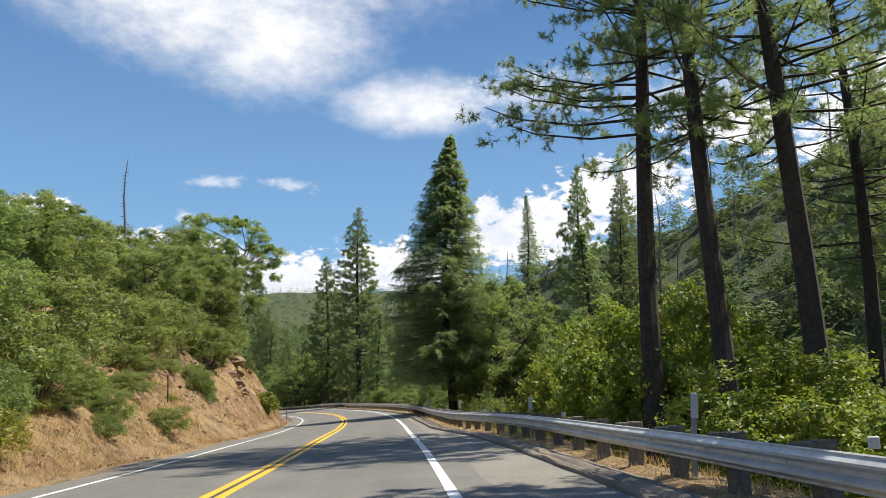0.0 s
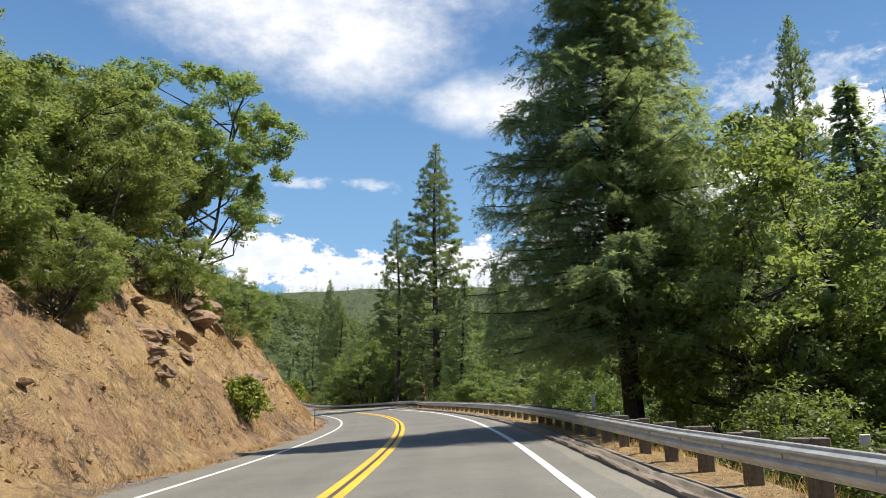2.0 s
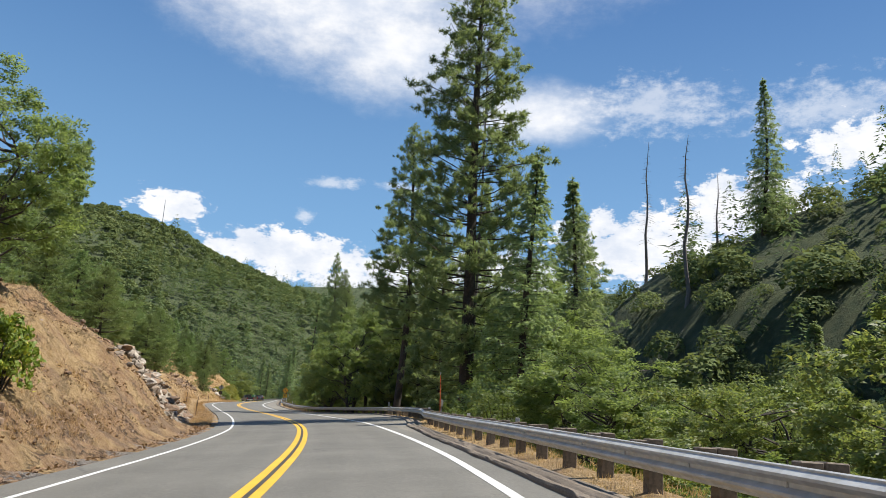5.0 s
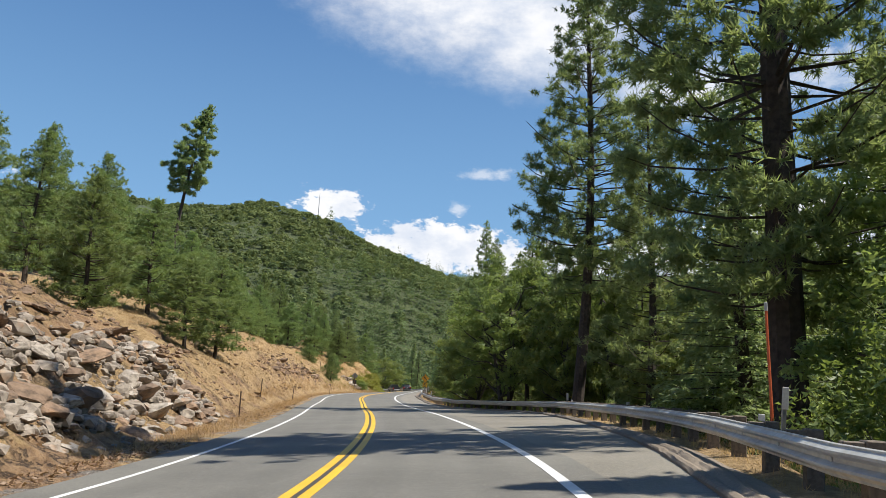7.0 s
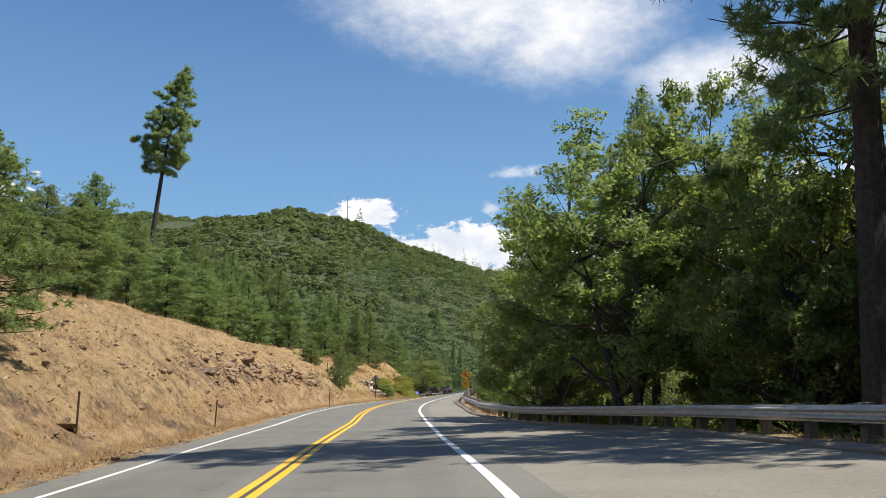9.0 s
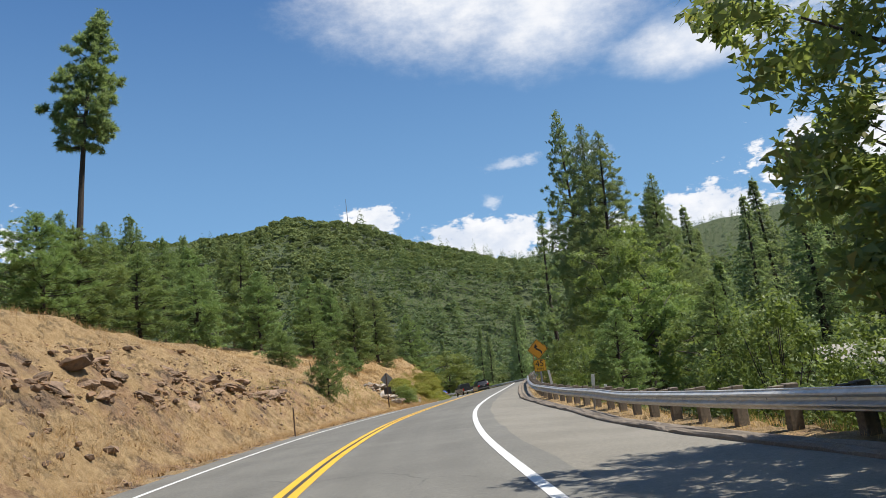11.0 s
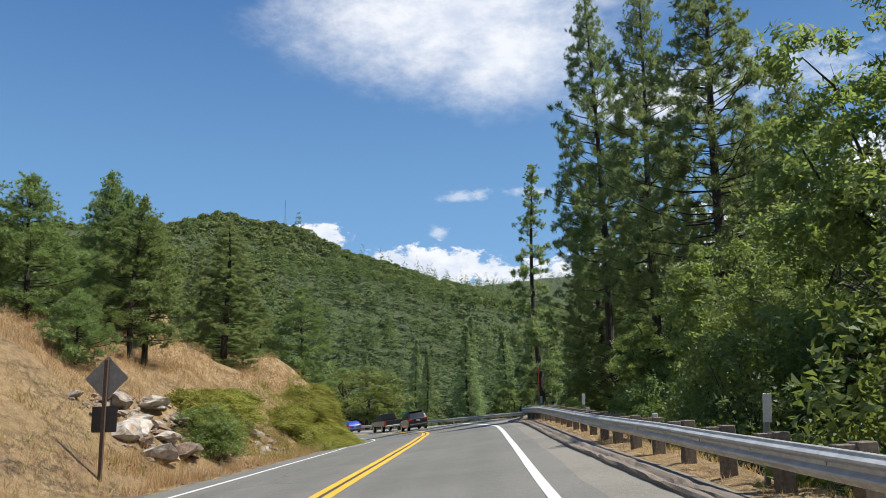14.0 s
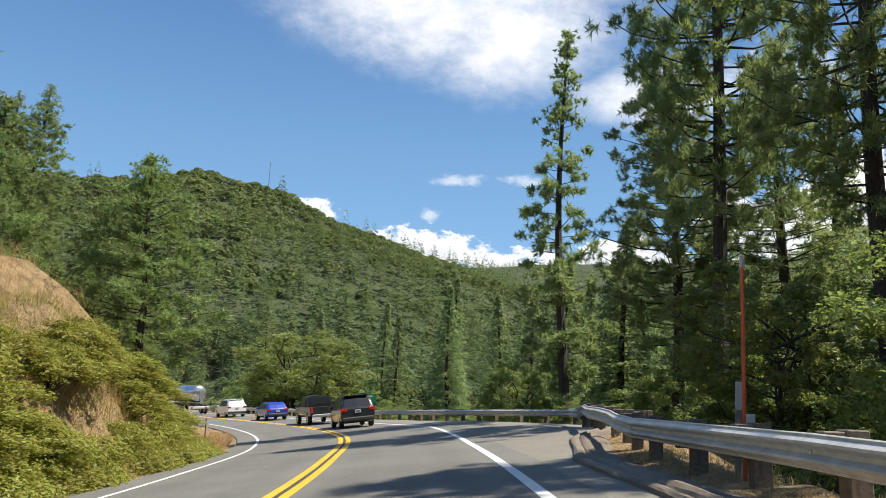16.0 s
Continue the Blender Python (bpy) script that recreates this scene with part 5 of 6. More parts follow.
straw("straw_grass", "dry straw-coloured grass on the bank", 81,
      [(8, 44, -5.0, -11, 5200, .15, .5), (52, 106, -5.6, -13, 11000, .12, .36), (44, 84, -5.4, -16, 2600, .08, .25), (66, 88, -5.0, -10, 2600, .1, .3), (84, 125, -5.4, -14, 1500, .08, .2), (44, 84, -4.7, -6.2, 1500, .1, .3), (125, 150, -4.8, -7, 1500, .1, .3), (110, 160, -12, -20, 2200, .12, .35),
       (150, 235, -4.9, -7.5, 6500, .12, .42), (150, 235, -7.5, -26, 12000, .15, .42), (228, 285, -4.7, -7, 3600, .2, .6), (232, 275, -8.8, -18, 9500, .25, .7)], STRAW)
straw("rail_grass", "dry grass and litter under the guard rail", 82, [(-10, 262, .0, 1.5, 7500, .04, .16), (-10, 262, .5, 2.5, 3000, .1, .32)], STRAW, True)
straw("weeds", "green weeds at the foot of the bank", 83, [(8, 40, -6, -9, 500, .2, .5), (200, 232, -6, -10, 700, .2, .6), (238, 268, -5.0, -9, 5000, .2, .6)], BRAMBLE)


def fallen(name, label, seed, bands):
    rng = np.random.default_rng(seed)
    P = []
    for y0, y1, l0, l1, n in bands:
        y, l = y0 + (y1 - y0) * rng.random(n), l0 + (l1 - l0) * rng.random(n)
        c = np.clip(np.round((y - ST_Y[0]) / 1.5).astype(int), 0, len(ST_Y) - 1)
        x, yy = spline(y, ROAD_Y, ROAD_X) + RIGHT[c, 0] * l, y + RIGHT[c, 1] * l
        P.append(np.stack([x, yy, land(x, yy) + .03], 1))
    v, t = leaves(np.concatenate(P), .13, rng, .7)
    tagged(new(name, mesh_np(name, v, t, leafy("dead_leaves", (0.10, 0.055, 0.03), (0.36, 0.23, 0.12), 0.2))), label, "leaf litter", kind="stuff")


fallen("leaf_litter", "dry brown leaves and twigs on the cut bank", 85, [(8, 60, -5, -12, 5200), (60, 90, -4.8, -13, 4200), (84, 128, -4.7, -7.5, 5200), (84, 125, -7, -13, 2600), (140, 215, -4.8, -11, 5000), (228, 262, -4.8, -7, 1200)])


# ---- roadside furniture ----
ORANGE = simple("orange_pole_paint", (0.62, 0.12, 0.04), .5, 0, 20, .2)
PALE = simple("pale_reflector_plastic", (0.50, 0.50, 0.48), .5, 0, 25, .2)
GREYPLATE = simple("bare_aluminium", (0.30, 0.31, 0.32), .45, .6, 9, .25)
DARKPLATE = simple("dark_plate_back", (0.05, 0.048, 0.045), .6, 0, 12, .3)
RUSTY = simple("rusty_marker_steel", (0.13, 0.085, 0.06), .7, .3, 30, .4)
PLATEYELLOW = simple("yellow_speed_plate", (0.74, 0.40, 0.018), .4, 0, 4, .12)
SIGNYELLOW = simple("amber_sign_sheet", (0.72, 0.33, 0.015), .4, 0, 4, .12)
BLACK = simple("black_sign_film", (0.012, 0.012, 0.012), .5, 0, 20, .1)
GREEN = simple("green_sign_sheet", (0.01, 0.16, 0.08), .45, 0, 5, .15)


def flat_shape(name, pts, depth, mat):
    """An upright plate from an outline in x and z, its face towards -y."""
    bm = bmesh.new()
    a = [bm.verts.new((x, 0, z)) for x, z in pts]
    b = [bm.verts.new((x, depth, z)) for x, z in pts]
    bm.faces.new(a)
    bm.faces.new(list(reversed(b)))
    for i in range(len(pts)):
        j = (i + 1) % len(pts)
        bm.faces.new((a[j], a[i], b[i], b[j]))
    bmesh.ops.recalc_face_normals(bm, faces=bm.faces[:])
    return bm_mesh(name, bm, mat)


def rounded(pts, r, n=4):
    out = []
    for i, p in enumerate(pts):
        p, q, s = Vector(p), Vector(pts[i - 1]), Vector(pts[(i + 1) % len(pts)])
        a, b = p + (q - p).normalized() * r, p + (s - p).normalized() * r
        for k in range(n + 1):
            u = k / n
            out.append(tuple(a * (1 - u) ** 2 + p * 2 * u * (1 - u) + b * u * u))
    return out


def ring(name, outer, inner, y, mat):
    bm = bmesh.new()
    a, b = [bm.verts.new((x, y, z)) for x, z in outer], [bm.verts.new((x, y, z)) for x, z in inner]
    for i in range(len(a)):
        j = (i + 1) % len(a)
        bm.faces.new((a[i], a[j], b[j], b[i]))
    return bm_mesh(name, bm, mat)


def words(name, text, size, mat, x, y, z):
    cu = bpy.data.curves.new(name, "FONT")
    cu.body, cu.size, cu.align_x, cu.align_y, cu.extrude, cu.offset = text, size, "CENTER", "CENTER", .001, 0.0
    tmp = bpy.data.objects.new(name, cu)
    scene.collection.objects.link(tmp)
    me = bpy.data.meshes.new_from_object(tmp.evaluated_get(bpy.context.evaluated_depsgraph_get()))
    bpy.data.objects.remove(tmp)
    me.transform(pose(x, y, z, 90))
    me.materials.clear()
    me.materials.append(mat)
    return me


def square(s):
    return rounded([(0, s * .7071), (s * .7071, 0), (0, -s * .7071), (-s * .7071, 0)], s * .06)


def panel(w, h, r=.04):
    return rounded([(-w / 2, h / 2), (w / 2, h / 2), (w / 2, -h / 2), (-w / 2, -h / 2)], r)


def turned(y):
    """Heading of the road at y, in degrees about z."""
    i = int(np.clip(round((y - ST_Y[0]) / 1.5), 0, len(ST_Y) - 1))
    return math.degrees(math.atan2(-_d[i, 0], _d[i, 1]))


def curve_sign(x, y, heading):
    base = tagged(new("curve_sign"), "amber diamond curve warning sign with speed plate on a steel post", "road sign")
    z0 = float(land(x, y)[0])
    base.matrix_basis = pose(x, y, z0, 0, 0, heading)
    c, s = 2.52 - z0, .75
    part("post", box_mesh("post", (.09, .06, c + .8), GREYPLATE, .008, (0, .06, c / 2 + .1)), base)
    plate = part("diamond_plate", flat_shape("diamond_plate", square(s), .004, SIGNYELLOW), base, "amber diamond plate", pose(0, 0, c))
    part("border", ring("border", square(s * .96), square(s * .91), -.004, BLACK), plate)
    arrow = [(.155, -.27), (.235, -.27), (.235, -.16), (.20, -.09), (.12, -.03), (-.02, .06), (-.05, .10), (-.045, .14), (.03, .13), (-.10, .33), (-.20, .08), (-.125, .105),
             (-.12, .04), (-.08, -.02), (.06, -.11), (.14, -.16), (.155, -.20)]
    part("arrow", flat_shape("arrow", [(x * .9, z * .9) for x, z in arrow], .001, BLACK), plate, "black bent arrow", pose(0, -.005, 0))
    speed = part("speed_plate", flat_shape("speed_plate", panel(.61, .61), .004, PLATEYELLOW), base, "amber speed plate", pose(0, 0, c - .83))
    part("border", ring("border", panel(.59, .59), panel(.555, .555), -.004, BLACK), speed)
    part("number", words("number", "45", .44, BLACK, 0, -.005, .085), speed, "black figures 45")
    part("lettering", words("lettering", "MPH", .17, BLACK, 0, -.005, -.19), speed, "black letters MPH")
    return base


curve_sign(-47.92, 205.0, turned(205) - 4)

back = tagged(new("sign_back"), "grey back of a diamond sign with dark plate on a post", "road sign")
bz = float(land(-67.3, 225.7)[0])
back.matrix_basis = pose(-67.3, 225.7, bz, 0, 0, turned(226))
part("post", box_mesh("post", (.09, .07, 3.2 - bz), RUSTY, .008, (0, -.05, (3.2 - bz) / 2 - .2)), back)
part("diamond_plate", flat_shape("diamond_plate", square(.76), .004, GREYPLATE), back, "bare grey diamond plate", pose(0, 0, 2.55 - bz))
part("speed_plate", flat_shape("speed_plate", panel(.62, .60), .004, DARKPLATE), back, "dark square plate", pose(0, 0, 1.58 - bz))

# white marker posts behind the rail
marker = tagged(new("marker_post"), "white reflector panel on a slim grey post behind the rail", "marker post", "rail markers")
part("post", box_mesh("post", (.07, .05, 1.5), GREYPLATE, .006, (0, 0, .35)), marker)
part("reflector_panel", box_mesh("reflector_panel", (.11, .012, .36), PALE, .004, (0, -.035, .98)), marker)
spots = [(4.07, 11.3), (3.17, 22.5), (1.55, 37.2), (0.05, 56), (-12.33, 121.6), (-20.5, 150.4), (-42.4, 191.4), (-53, 221), (-57.5, 236.9), (-61.6, 251.2)]
for n, (x, y) in enumerate(spots):
    S, L = nearest(np.array([x]), np.array([y]))
    m = pose(x, y, float(road_z(S[0], L[0])) - .05, random.uniform(-4, 4), random.uniform(-5, 5), turned(y))
    if n == 0:
        marker.matrix_basis = m
    else:
        copy_thing(marker, m)


lean = tagged(new("leaning_post"), "white leaning flat marker post beside the curve sign", "marker post")
part("board", box_mesh("board", (.11, .03, 1.35), PALE, .006, (0, 0, .55)), lean)
lean.matrix_basis = pose(-46.6, 202.2, float(land(-46.6, 202.2)[0]) + .1, 0, -6, turned(202))


def rod(name, r1, r2, depth, mid, mat, sides=8):
    bm = bmesh.new()
    bmesh.ops.create_cone(bm, segments=sides, radius1=r1, radius2=r2, depth=depth, cap_ends=True, matrix=Matrix.Translation((0, 0, mid)))
    return bm_mesh(name, bm, mat)


pole = tagged(new("snow_pole"), "thin orange snow pole with white tip beside the rail", "snow pole", "snow poles")
part("pole", rod("pole", .028, .022, 2.9, 1.2, ORANGE), pole)
part("tip", box_mesh("tip", (.055, .055, .16), PALE, .01, (0, 0, 2.68)), pole, "white tip")
pole.matrix_basis = pose(-12.4, 122.1, float(road_z(113, 6.6)) - .1, 0, -2.5, 0)
copy_thing(pole, pose(-61.56, 250.55, float(road_z(247, 6)) - .1, 1, 0, 40))

# reflective stubs on some rail posts
stub = box_mesh("rail_reflector", (.10, .02, .10), PALE, .006)
for y in (6, 17.5, 28, 40, 51, 63, 79, 96, 103, 118, 131, 143, 158, 172, 188, 202, 213, 224, 232, 241, 248):
    p = at_road(y, float(rail_off(y)) + .33)
    tagged(new("rail_reflector", stub), "small white reflector on top of a rail post", "reflector", "rail reflectors").matrix_basis = pose(p.x, p.y, p.z + .70, 0, 0, turned(y))

# thin steel markers along the bank
stake = tagged(new("marker_stake"), "thin rusty steel marker stake in the dry grass", "marker post", "bank stakes")
part("stake", box_mesh("stake", (.055, .04, 1.35), RUSTY, .005, (0, 0, .55)), stake)
for n, (x, y) in enumerate([(-11.6, 36), (-14.6, 81.6), (-34.2, 140.2), (-41.3, 153.8), (-45.0, 164.9), (-57.0, 196), (-69.6, 217.8), (-85.6, 276.6)]):
    m = pose(x, y, float(land(x, y)[0]), random.uniform(-3, 3), random.uniform(-3, 3), turned(y))
    if n == 0:
        stake.matrix_basis = m
    else:
        copy_thing(stake, m)

guide = tagged(new("guide_sign"), "small green guide sign beyond the bend rail", "road sign")
gz = float(land(-94.6, 321)[0])
guide.matrix_basis = pose(-94.6, 321, gz, 0, 0, 30)
plate = part("plate", flat_shape("plate", panel(2.2, .9, .06), .01, GREEN), guide, "", pose(0, 0, 1.5 - gz))
for dz, w in ((.18, 1.5), (-.15, 1.2)):
    part("text_bar", box_mesh("text_bar", (w, .004, .13), PALE, 0, (0, -.006, dz)), plate)
for dx in (-.7, .7):
    part("post", box_mesh("post", (.1, .08, 2.2 - gz), POSTWOOD, .008, (dx, .06, (2.2 - gz) / 2 - .3)), guide)


# ---- house by the river ----
def build_house():
    x, y = -26.5, 291
    z0 = float(land(x, y)[0]) - .3
    eave = -2.9 - z0
    wall_m = simple("brown_board_wall", (.17, .11, .07), .8, 0, 6, .3)
    roof_m = simple("pale_sheet_roof", (.27, .25, .215), .7, 0, 3, .15)
    glass = simple("dark_window_glass", (.03, .035, .04), .1, 0, 5, .1)
    trim = simple("cream_trim", (.55, .48, .36), .6, 0, 12, .1)
    base = tagged(new("house"), "brown timber lodge with pale metal roof by the river", "house")
    base.matrix_basis = pose(x, y, z0, 0, 0, 28)
    part("wall", box_mesh("wall", (13, 7, eave), wall_m, .03, (0, 0, eave / 2)), base)
    part("roof", flat_shape("roof", [(-4.9, eave - .3), (-4.9, eave - .15), (0, eave + 3.6), (4.9, eave - .15), (4.9, eave - .3), (0, eave + 3.4)], 14.6, roof_m), base, "pale metal roof", pose(-7.3, 0, 0, 0, 0, -90))
    for end in (-6.5, 6.38):
        part("gable", flat_shape("gable", [(-3.5, eave), (3.5, eave), (0, eave + 3.0)], .12, wall_m), base, "", pose(end, 0, 0, 0, 0, -90))
    part("balcony", box_mesh("balcony", (12.4, 1.2, .18), trim, .02, (0, -4.1, eave - 2.6)), base)
    for i in range(14):
        part("baluster", box_mesh("baluster", (.12, .08, .9), trim, 0, (-6 + i * .92, -4.65, eave - 2.1)), base)
    for i in range(4):
        w = part("window", box_mesh("window", (1.5, .1, 1.3), glass, .01, (-4.6 + 3.1 * i, -3.53, eave - 1.2)), base)
        part("frame", box_mesh("frame", (1.75, .06, .12), trim, .01, (-4.6 + 3.1 * i, -3.56, eave - .5)), w)


build_house()

# radio mast on the ridge
mast = tagged(new("radio_mast"), "thin grey radio mast on the wooded ridge", "mast")
mast.matrix_basis = pose(-395, 823, float(land(-395, 823)[0]))
part("pole", rod("pole", .5, .2, 34, 16, GREYPLATE, 6), mast)


# ---- vehicles ahead ----
TYRE, RIM = simple("tyre_rubber", (.02, .02, .02), .8, 0, 30, .2), simple("alloy_rim", (.45, .45, .46), .35, .8, 10, .2)
GLASS = simple("tinted_glass", (.012, .014, .016), .3, 0, 4, .1)
LAMP = simple("red_tail_lamp", (.45, .015, .012), .25, 0, 10, .2)
TRIM = simple("black_plastic_trim", (.025, .025, .026), .6, 0, 30, .2)
CHROME = simple("polished_tank_steel", (.62, .63, .64), .22, .9, 1.2, .15)


def loft(name, stations, mat):
    """A closed shell through half sections: y, then points (x, z) from the keel to the top."""
    rows = [[(x, y, z) for x, z in h] + [(-x, y, z) for x, z in reversed(h[1:-1])] for y, h in stations]
    k = len(rows[0])
    bm = bmesh.new()
    vs = [bm.verts.new(p) for r in rows for p in r]
    for a in range(len(rows) - 1):
        for i in range(k):
            bm.faces.new([vs[a * k + i], vs[a * k + (i + 1) % k], vs[(a + 1) * k + (i + 1) % k], vs[(a + 1) * k + i]])
    bm.faces.new(vs[:k])
    bm.faces.new(list(reversed(vs[-k:])))
    bmesh.ops.remove_doubles(bm, verts=bm.verts[:], dist=.004)
    bmesh.ops.recalc_face_normals(bm, faces=bm.faces[:])
    return bm_mesh(name, bm, mat)


def half_section(w, z0, belt, top, wt):
    return [(0, z0), (w * .86, z0), (w * .97, z0 + .12), (w, z0 + .3), (w * .985, belt), (wt + .02, max(belt + .01, top - .08)), (wt - .10, top), (0, top + .02)]


def wheel_set(base, w, ys, r):
    for y in ys:
        for s in (-1, 1):
            bm = bmesh.new()
            bmesh.ops.create_cone(bm, segments=22, radius1=r, radius2=r, depth=.23, cap_ends=True, matrix=pose(0, 0, 0, 0, 90, 0))
            bmesh.ops.bevel(bm, geom=[e for e in bm.edges if abs(e.verts[0].co.x - e.verts[1].co.x) < .01], offset=.03, segments=2, affect="EDGES")
            tyre = part("tyre", bm_mesh("tyre", bm, TYRE), base, m=pose(s * (w - .12), y, r))
            bm = bmesh.new()
            bmesh.ops.create_cone(bm, segments=16, radius1=r * .62, radius2=r * .58, depth=.25, cap_ends=True, matrix=pose(0, 0, 0, 0, 90, 0))
            part("rim", bm_mesh("rim", bm, RIM), tyre)


def pane(name, pts, mat, t=.012):
    """A thin four-cornered pane."""
    a, b, c, d = [Vector(p) for p in pts]
    n = (b - a).cross(d - a).normalized() * t
    bm = bmesh.new()
    lo, hi = [bm.verts.new(p - n) for p in (a, b, c, d)], [bm.verts.new(p + n) for p in (a, b, c, d)]
    bm.faces.new(hi)
    bm.faces.new(list(reversed(lo)))
    for i in range(4):
        bm.faces.new((lo[i], lo[(i + 1) % 4], hi[(i + 1) % 4], hi[i]))
    return bm_mesh(name, bm, mat)


def on_lane(base, y, off=1.75, ahead=2.5):
    p, q = at_road(y, off), at_road(y + ahead, off)
    base.matrix_basis = pose(p.x, p.y, p.z + .01, math.degrees(math.atan2(q.z - p.z, (q - p).length)), math.degrees(math.atan(-bank(y))), math.degrees(math.atan2(-(q.x - p.x), q.y - p.y)))


def car(label, colour, L, w, top, belt, y, hatch=.45, rack=False):
    pm = simple("car_paint", colour, .3, .1, 3, .1, .6)
    base = tagged(new("car"), label, "car", "cars ahead")
    on_lane(base, y)
    wt, h = w * .76, half_section
    part("body", loft("body", [(0, h(w * .93, .42, belt - .12, belt - .05, w * .86)), (.07, h(w * .98, .34, belt, belt + .05, w * .86)), (hatch * .55, h(w, .28, belt, belt + (top - belt) * .6, wt + .05)),
                               (hatch * 1.05, h(w, .25, belt, top - .02, wt)), (L * .5, h(w, .24, belt - .02, top, wt)), (L * .60, h(w, .24, belt - .03, top - .06, wt)), (L * .76, h(w, .24, belt - .06, belt + .02, w * .8)),
                               (L * .95, h(w * .96, .26, belt - .2, belt - .16, w * .72)), (L, h(w * .82, .36, belt - .36, belt - .32, w * .6))], pm), base)
    y1, y2 = hatch * .5, hatch * 1.02
    part("rear_window", pane("rear_window", [(-wt - .03, y1 - .09, belt + .1), (wt + .03, y1 - .09, belt + .1), (wt - .06, y2 - .06, top - .12), (-wt + .06, y2 - .06, top - .12)], GLASS), base)
    for s in (-1, 1):
        part("side_window", pane("side_window", [(s * w * .975, y2 + .15, belt + .06), (s * w * .975, L * .66, belt + .04), (s * (wt + .03), L * .56, top - .14), (s * (wt + .03), y2 + .35, top - .14)], GLASS), base)
        part("tail_lamp", box_mesh("tail_lamp", (.30, .1, .17), LAMP, .02, (s * w * .8, .03, belt - .07)), base, "red tail lamp")
        part("mirror", box_mesh("mirror", (.2, .12, .14), pm, .03, (s * (w + .09), L * .63, belt + .08)), base)
    part("bumper", box_mesh("bumper", (w * 1.86, .16, .2), TRIM, .05, (0, .02, .47)), base)
    tag = part("number_plate", box_mesh("number_plate", (.32, .012, .16), PALE, .004, (0, -.035, belt - .16)), base, "white number plate")
    part("text_bar", box_mesh("text_bar", (.24, .004, .06), TRIM, 0, (0, -.044, belt - .16)), tag)
    if rack:
        for s in (-1, 1):
            part("roof_rail", box_mesh("roof_rail", (.05, 1.7, .05), TRIM, .015, (s * (wt - .08), L * .36, top + .06)), base)
        part("spoiler", box_mesh("spoiler", (wt * 1.8, .25, .05), pm, .02, (0, hatch * .9, top - .01)), base)
    wheel_set(base, w, (L * .19, L * .80), .35)


car("black sport utility car driving ahead with red tail lamps", (.02, .02, .024), 4.6, .93, 1.70, 1.02, 279.0, rack=True)
car("blue hatchback car further along the bend", (.02, .05, .34), 4.4, .89, 1.45, .92, 298.5, hatch=.6)
car("white sport utility car on the far bend", (.72, .72, .70), 4.6, .93, 1.70, 1.02, 307.5, rack=True)


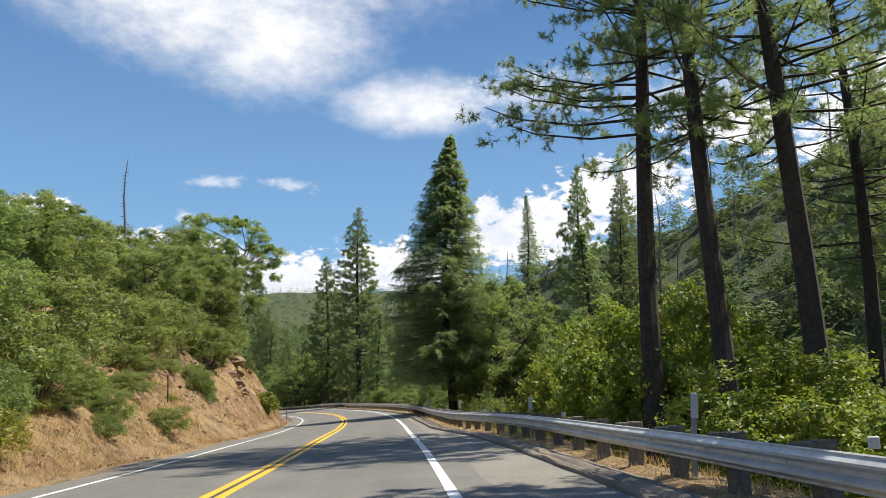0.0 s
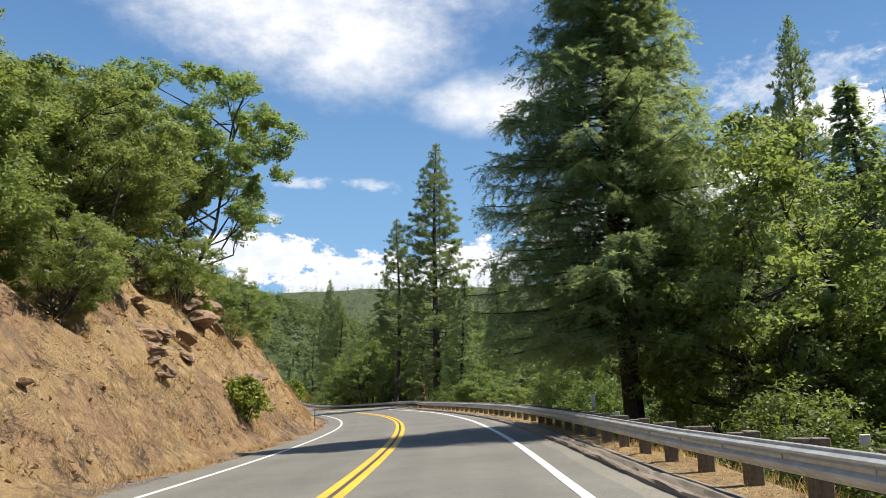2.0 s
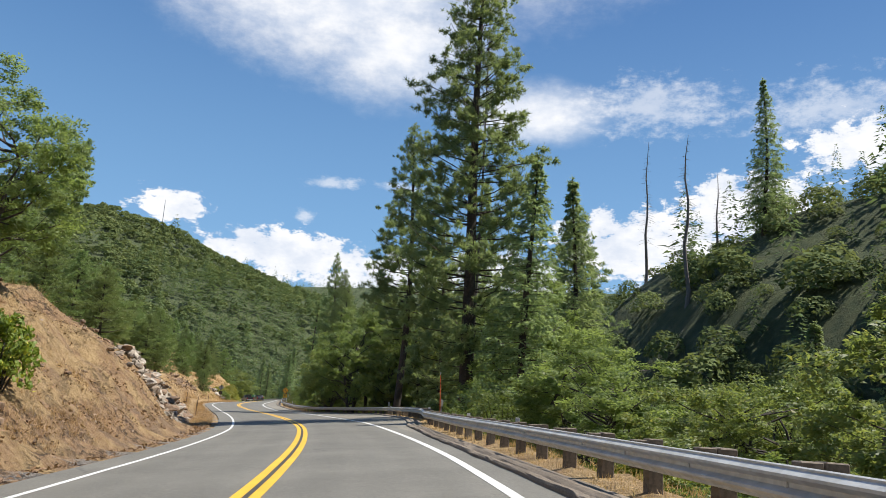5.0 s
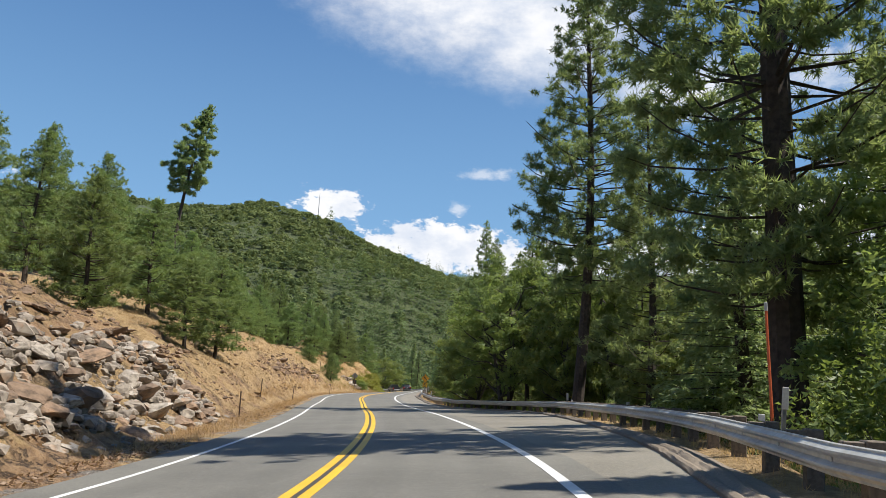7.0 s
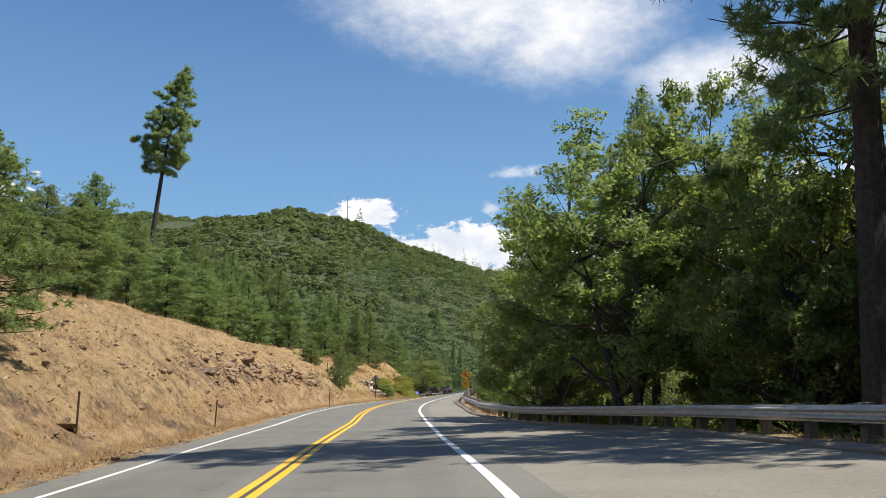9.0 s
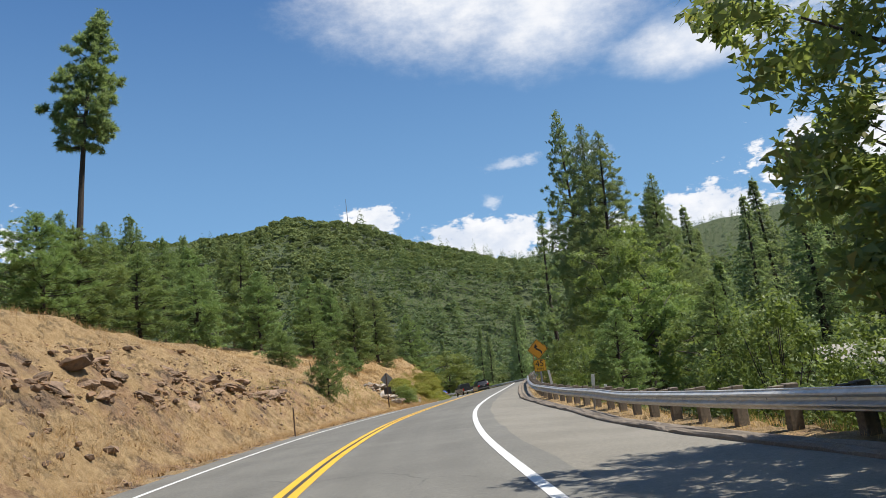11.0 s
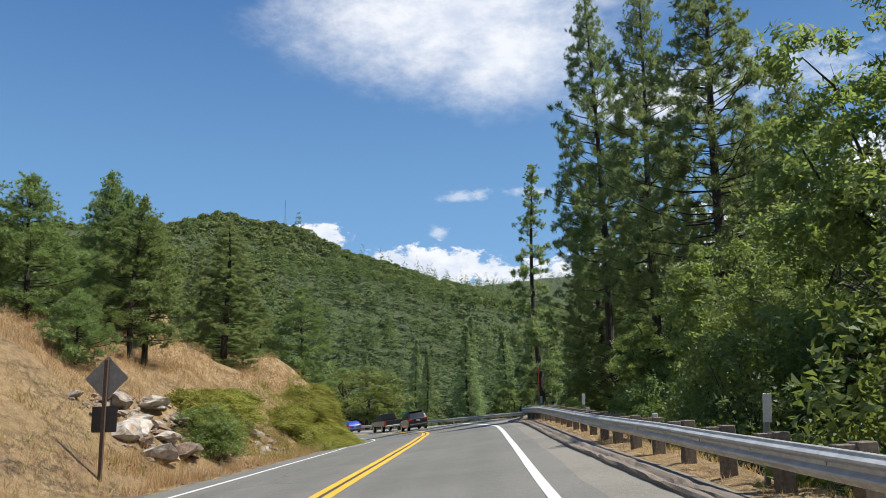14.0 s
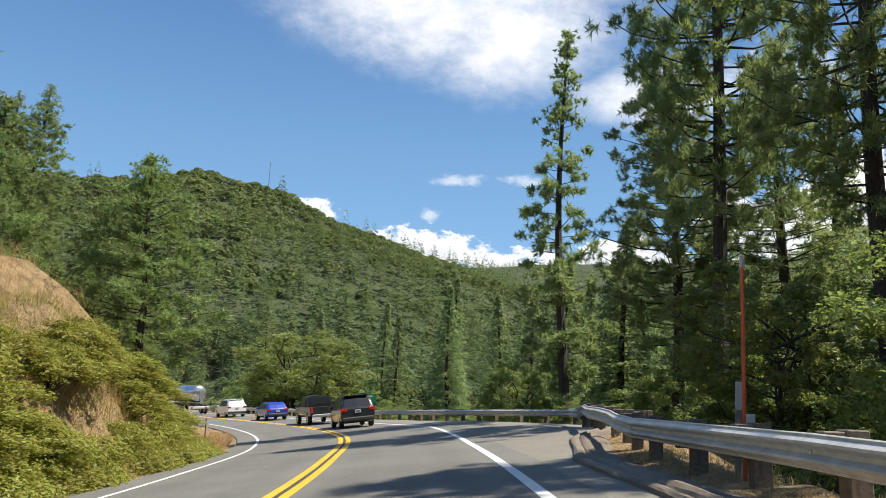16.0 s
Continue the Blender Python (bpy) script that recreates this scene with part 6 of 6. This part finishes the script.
def pickup(y):
    pm = simple("truck_paint", (.018, .018, .02), .3, .1, 3, .1, .5)
    base = tagged(new("pickup_truck"), "black pickup truck with open bed on large tyres", "pickup truck", "cars ahead")
    on_lane(base, y)
    w, h = .99, half_section
    part("cab", loft("cab", [(1.75, h(w, .55, 1.15, 1.22, .88)), (1.85, h(w, .5, 1.2, 1.86, .76)), (3.0, h(w, .5, 1.18, 1.9, .76)), (3.5, h(w, .5, 1.16, 1.8, .75)), (4.1, h(w, .5, 1.15, 1.2, .86)),
                             (5.3, h(w * .97, .52, 1.05, 1.1, .8)), (5.5, h(w * .88, .6, .95, 1.0, .75))], pm), base)
    for s in (-1, 1):
        part("bed_side", box_mesh("bed_side", (.14, 1.8, .62), pm, .04, (s * (w - .08), .9, .86)), base)
        part("tail_lamp", box_mesh("tail_lamp", (.14, .08, .36), LAMP, .02, (s * (w - .1), -.02, .95)), base, "red tail lamp")
        part("side_window", pane("side_window", [(s * w * .985, 1.95, 1.24), (s * w * .985, 3.75, 1.22), (s * .79, 3.3, 1.74), (s * .79, 2.05, 1.74)], GLASS), base)
        part("mirror", box_mesh("mirror", (.24, .12, .26), TRIM, .03, (s * (w + .12), 3.7, 1.28)), base)
    part("bed_floor", box_mesh("bed_floor", (1.8, 1.8, .1), TRIM, .01, (0, .9, .62)), base)
    part("tailgate", box_mesh("tailgate", (1.72, .07, .55), pm, .03, (0, 0, .88)), base)
    part("rear_window", pane("rear_window", [(-.74, 1.75, 1.3), (.74, 1.75, 1.3), (.68, 1.82, 1.76), (-.68, 1.82, 1.76)], GLASS), base)
    part("bumper", box_mesh("bumper", (1.8, .16, .18), RIM, .04, (0, -.08, .58)), base, "steel bumper")
    wheel_set(base, w, (1.05, 4.55), .42)


pickup(287.5)


def tanker(y):
    base = tagged(new("tanker_truck"), "polished steel tanker lorry leaving round the bend", "truck", "cars ahead")
    on_lane(base, y, ahead=6)
    st = [(v, [(r * math.sin(a), 2.25 - r * .92 * math.cos(a)) for a in np.linspace(0, math.pi, 11)]) for v, r in ((0, .5), (.1, .85), (.3, 1.02), (9.2, 1.02), (9.4, .85), (9.5, .5))]
    me = loft("tank", st, CHROME)
    me.polygons.foreach_set("use_smooth", np.ones(len(me.polygons), bool))
    part("tank", me, base, "polished steel tank")
    part("chassis", box_mesh("chassis", (.9, 9.4, .25), TRIM, .03, (0, 4.7, 1.05)), base)
    part("bumper", box_mesh("bumper", (2.3, .12, .25), PALE, .03, (0, -.1, .75)), base)
    for s in (-1, 1):
        part("tail_lamp", box_mesh("tail_lamp", (.22, .06, .14), LAMP, .02, (s * .8, -.17, .75)), base)
        part("mudguard", box_mesh("mudguard", (.5, 2.6, .08), TRIM, .03, (s * .9, 1.6, 1.12)), base)
    part("ladder", box_mesh("ladder", (.4, .06, 1.5), RIM, .01, (.3, -.03, 1.9)), base)
    h = half_section
    part("cab", loft("cab", [(10.0, h(1.2, .8, 1.8, 3.0, 1.1)), (11.6, h(1.22, .7, 1.8, 3.1, 1.1)), (11.9, h(1.2, .7, 1.7, 2.0, 1.1)), (13.4, h(1.0, .75, 1.5, 1.65, .85))],
                     simple("white_cab_paint", (.6, .6, .6), .35, 0, 4, .1, .4)), base, "white cab")
    wheel_set(base, 1.2, (1.0, 2.2, 9.6, 12.6), .5)


tanker(316)
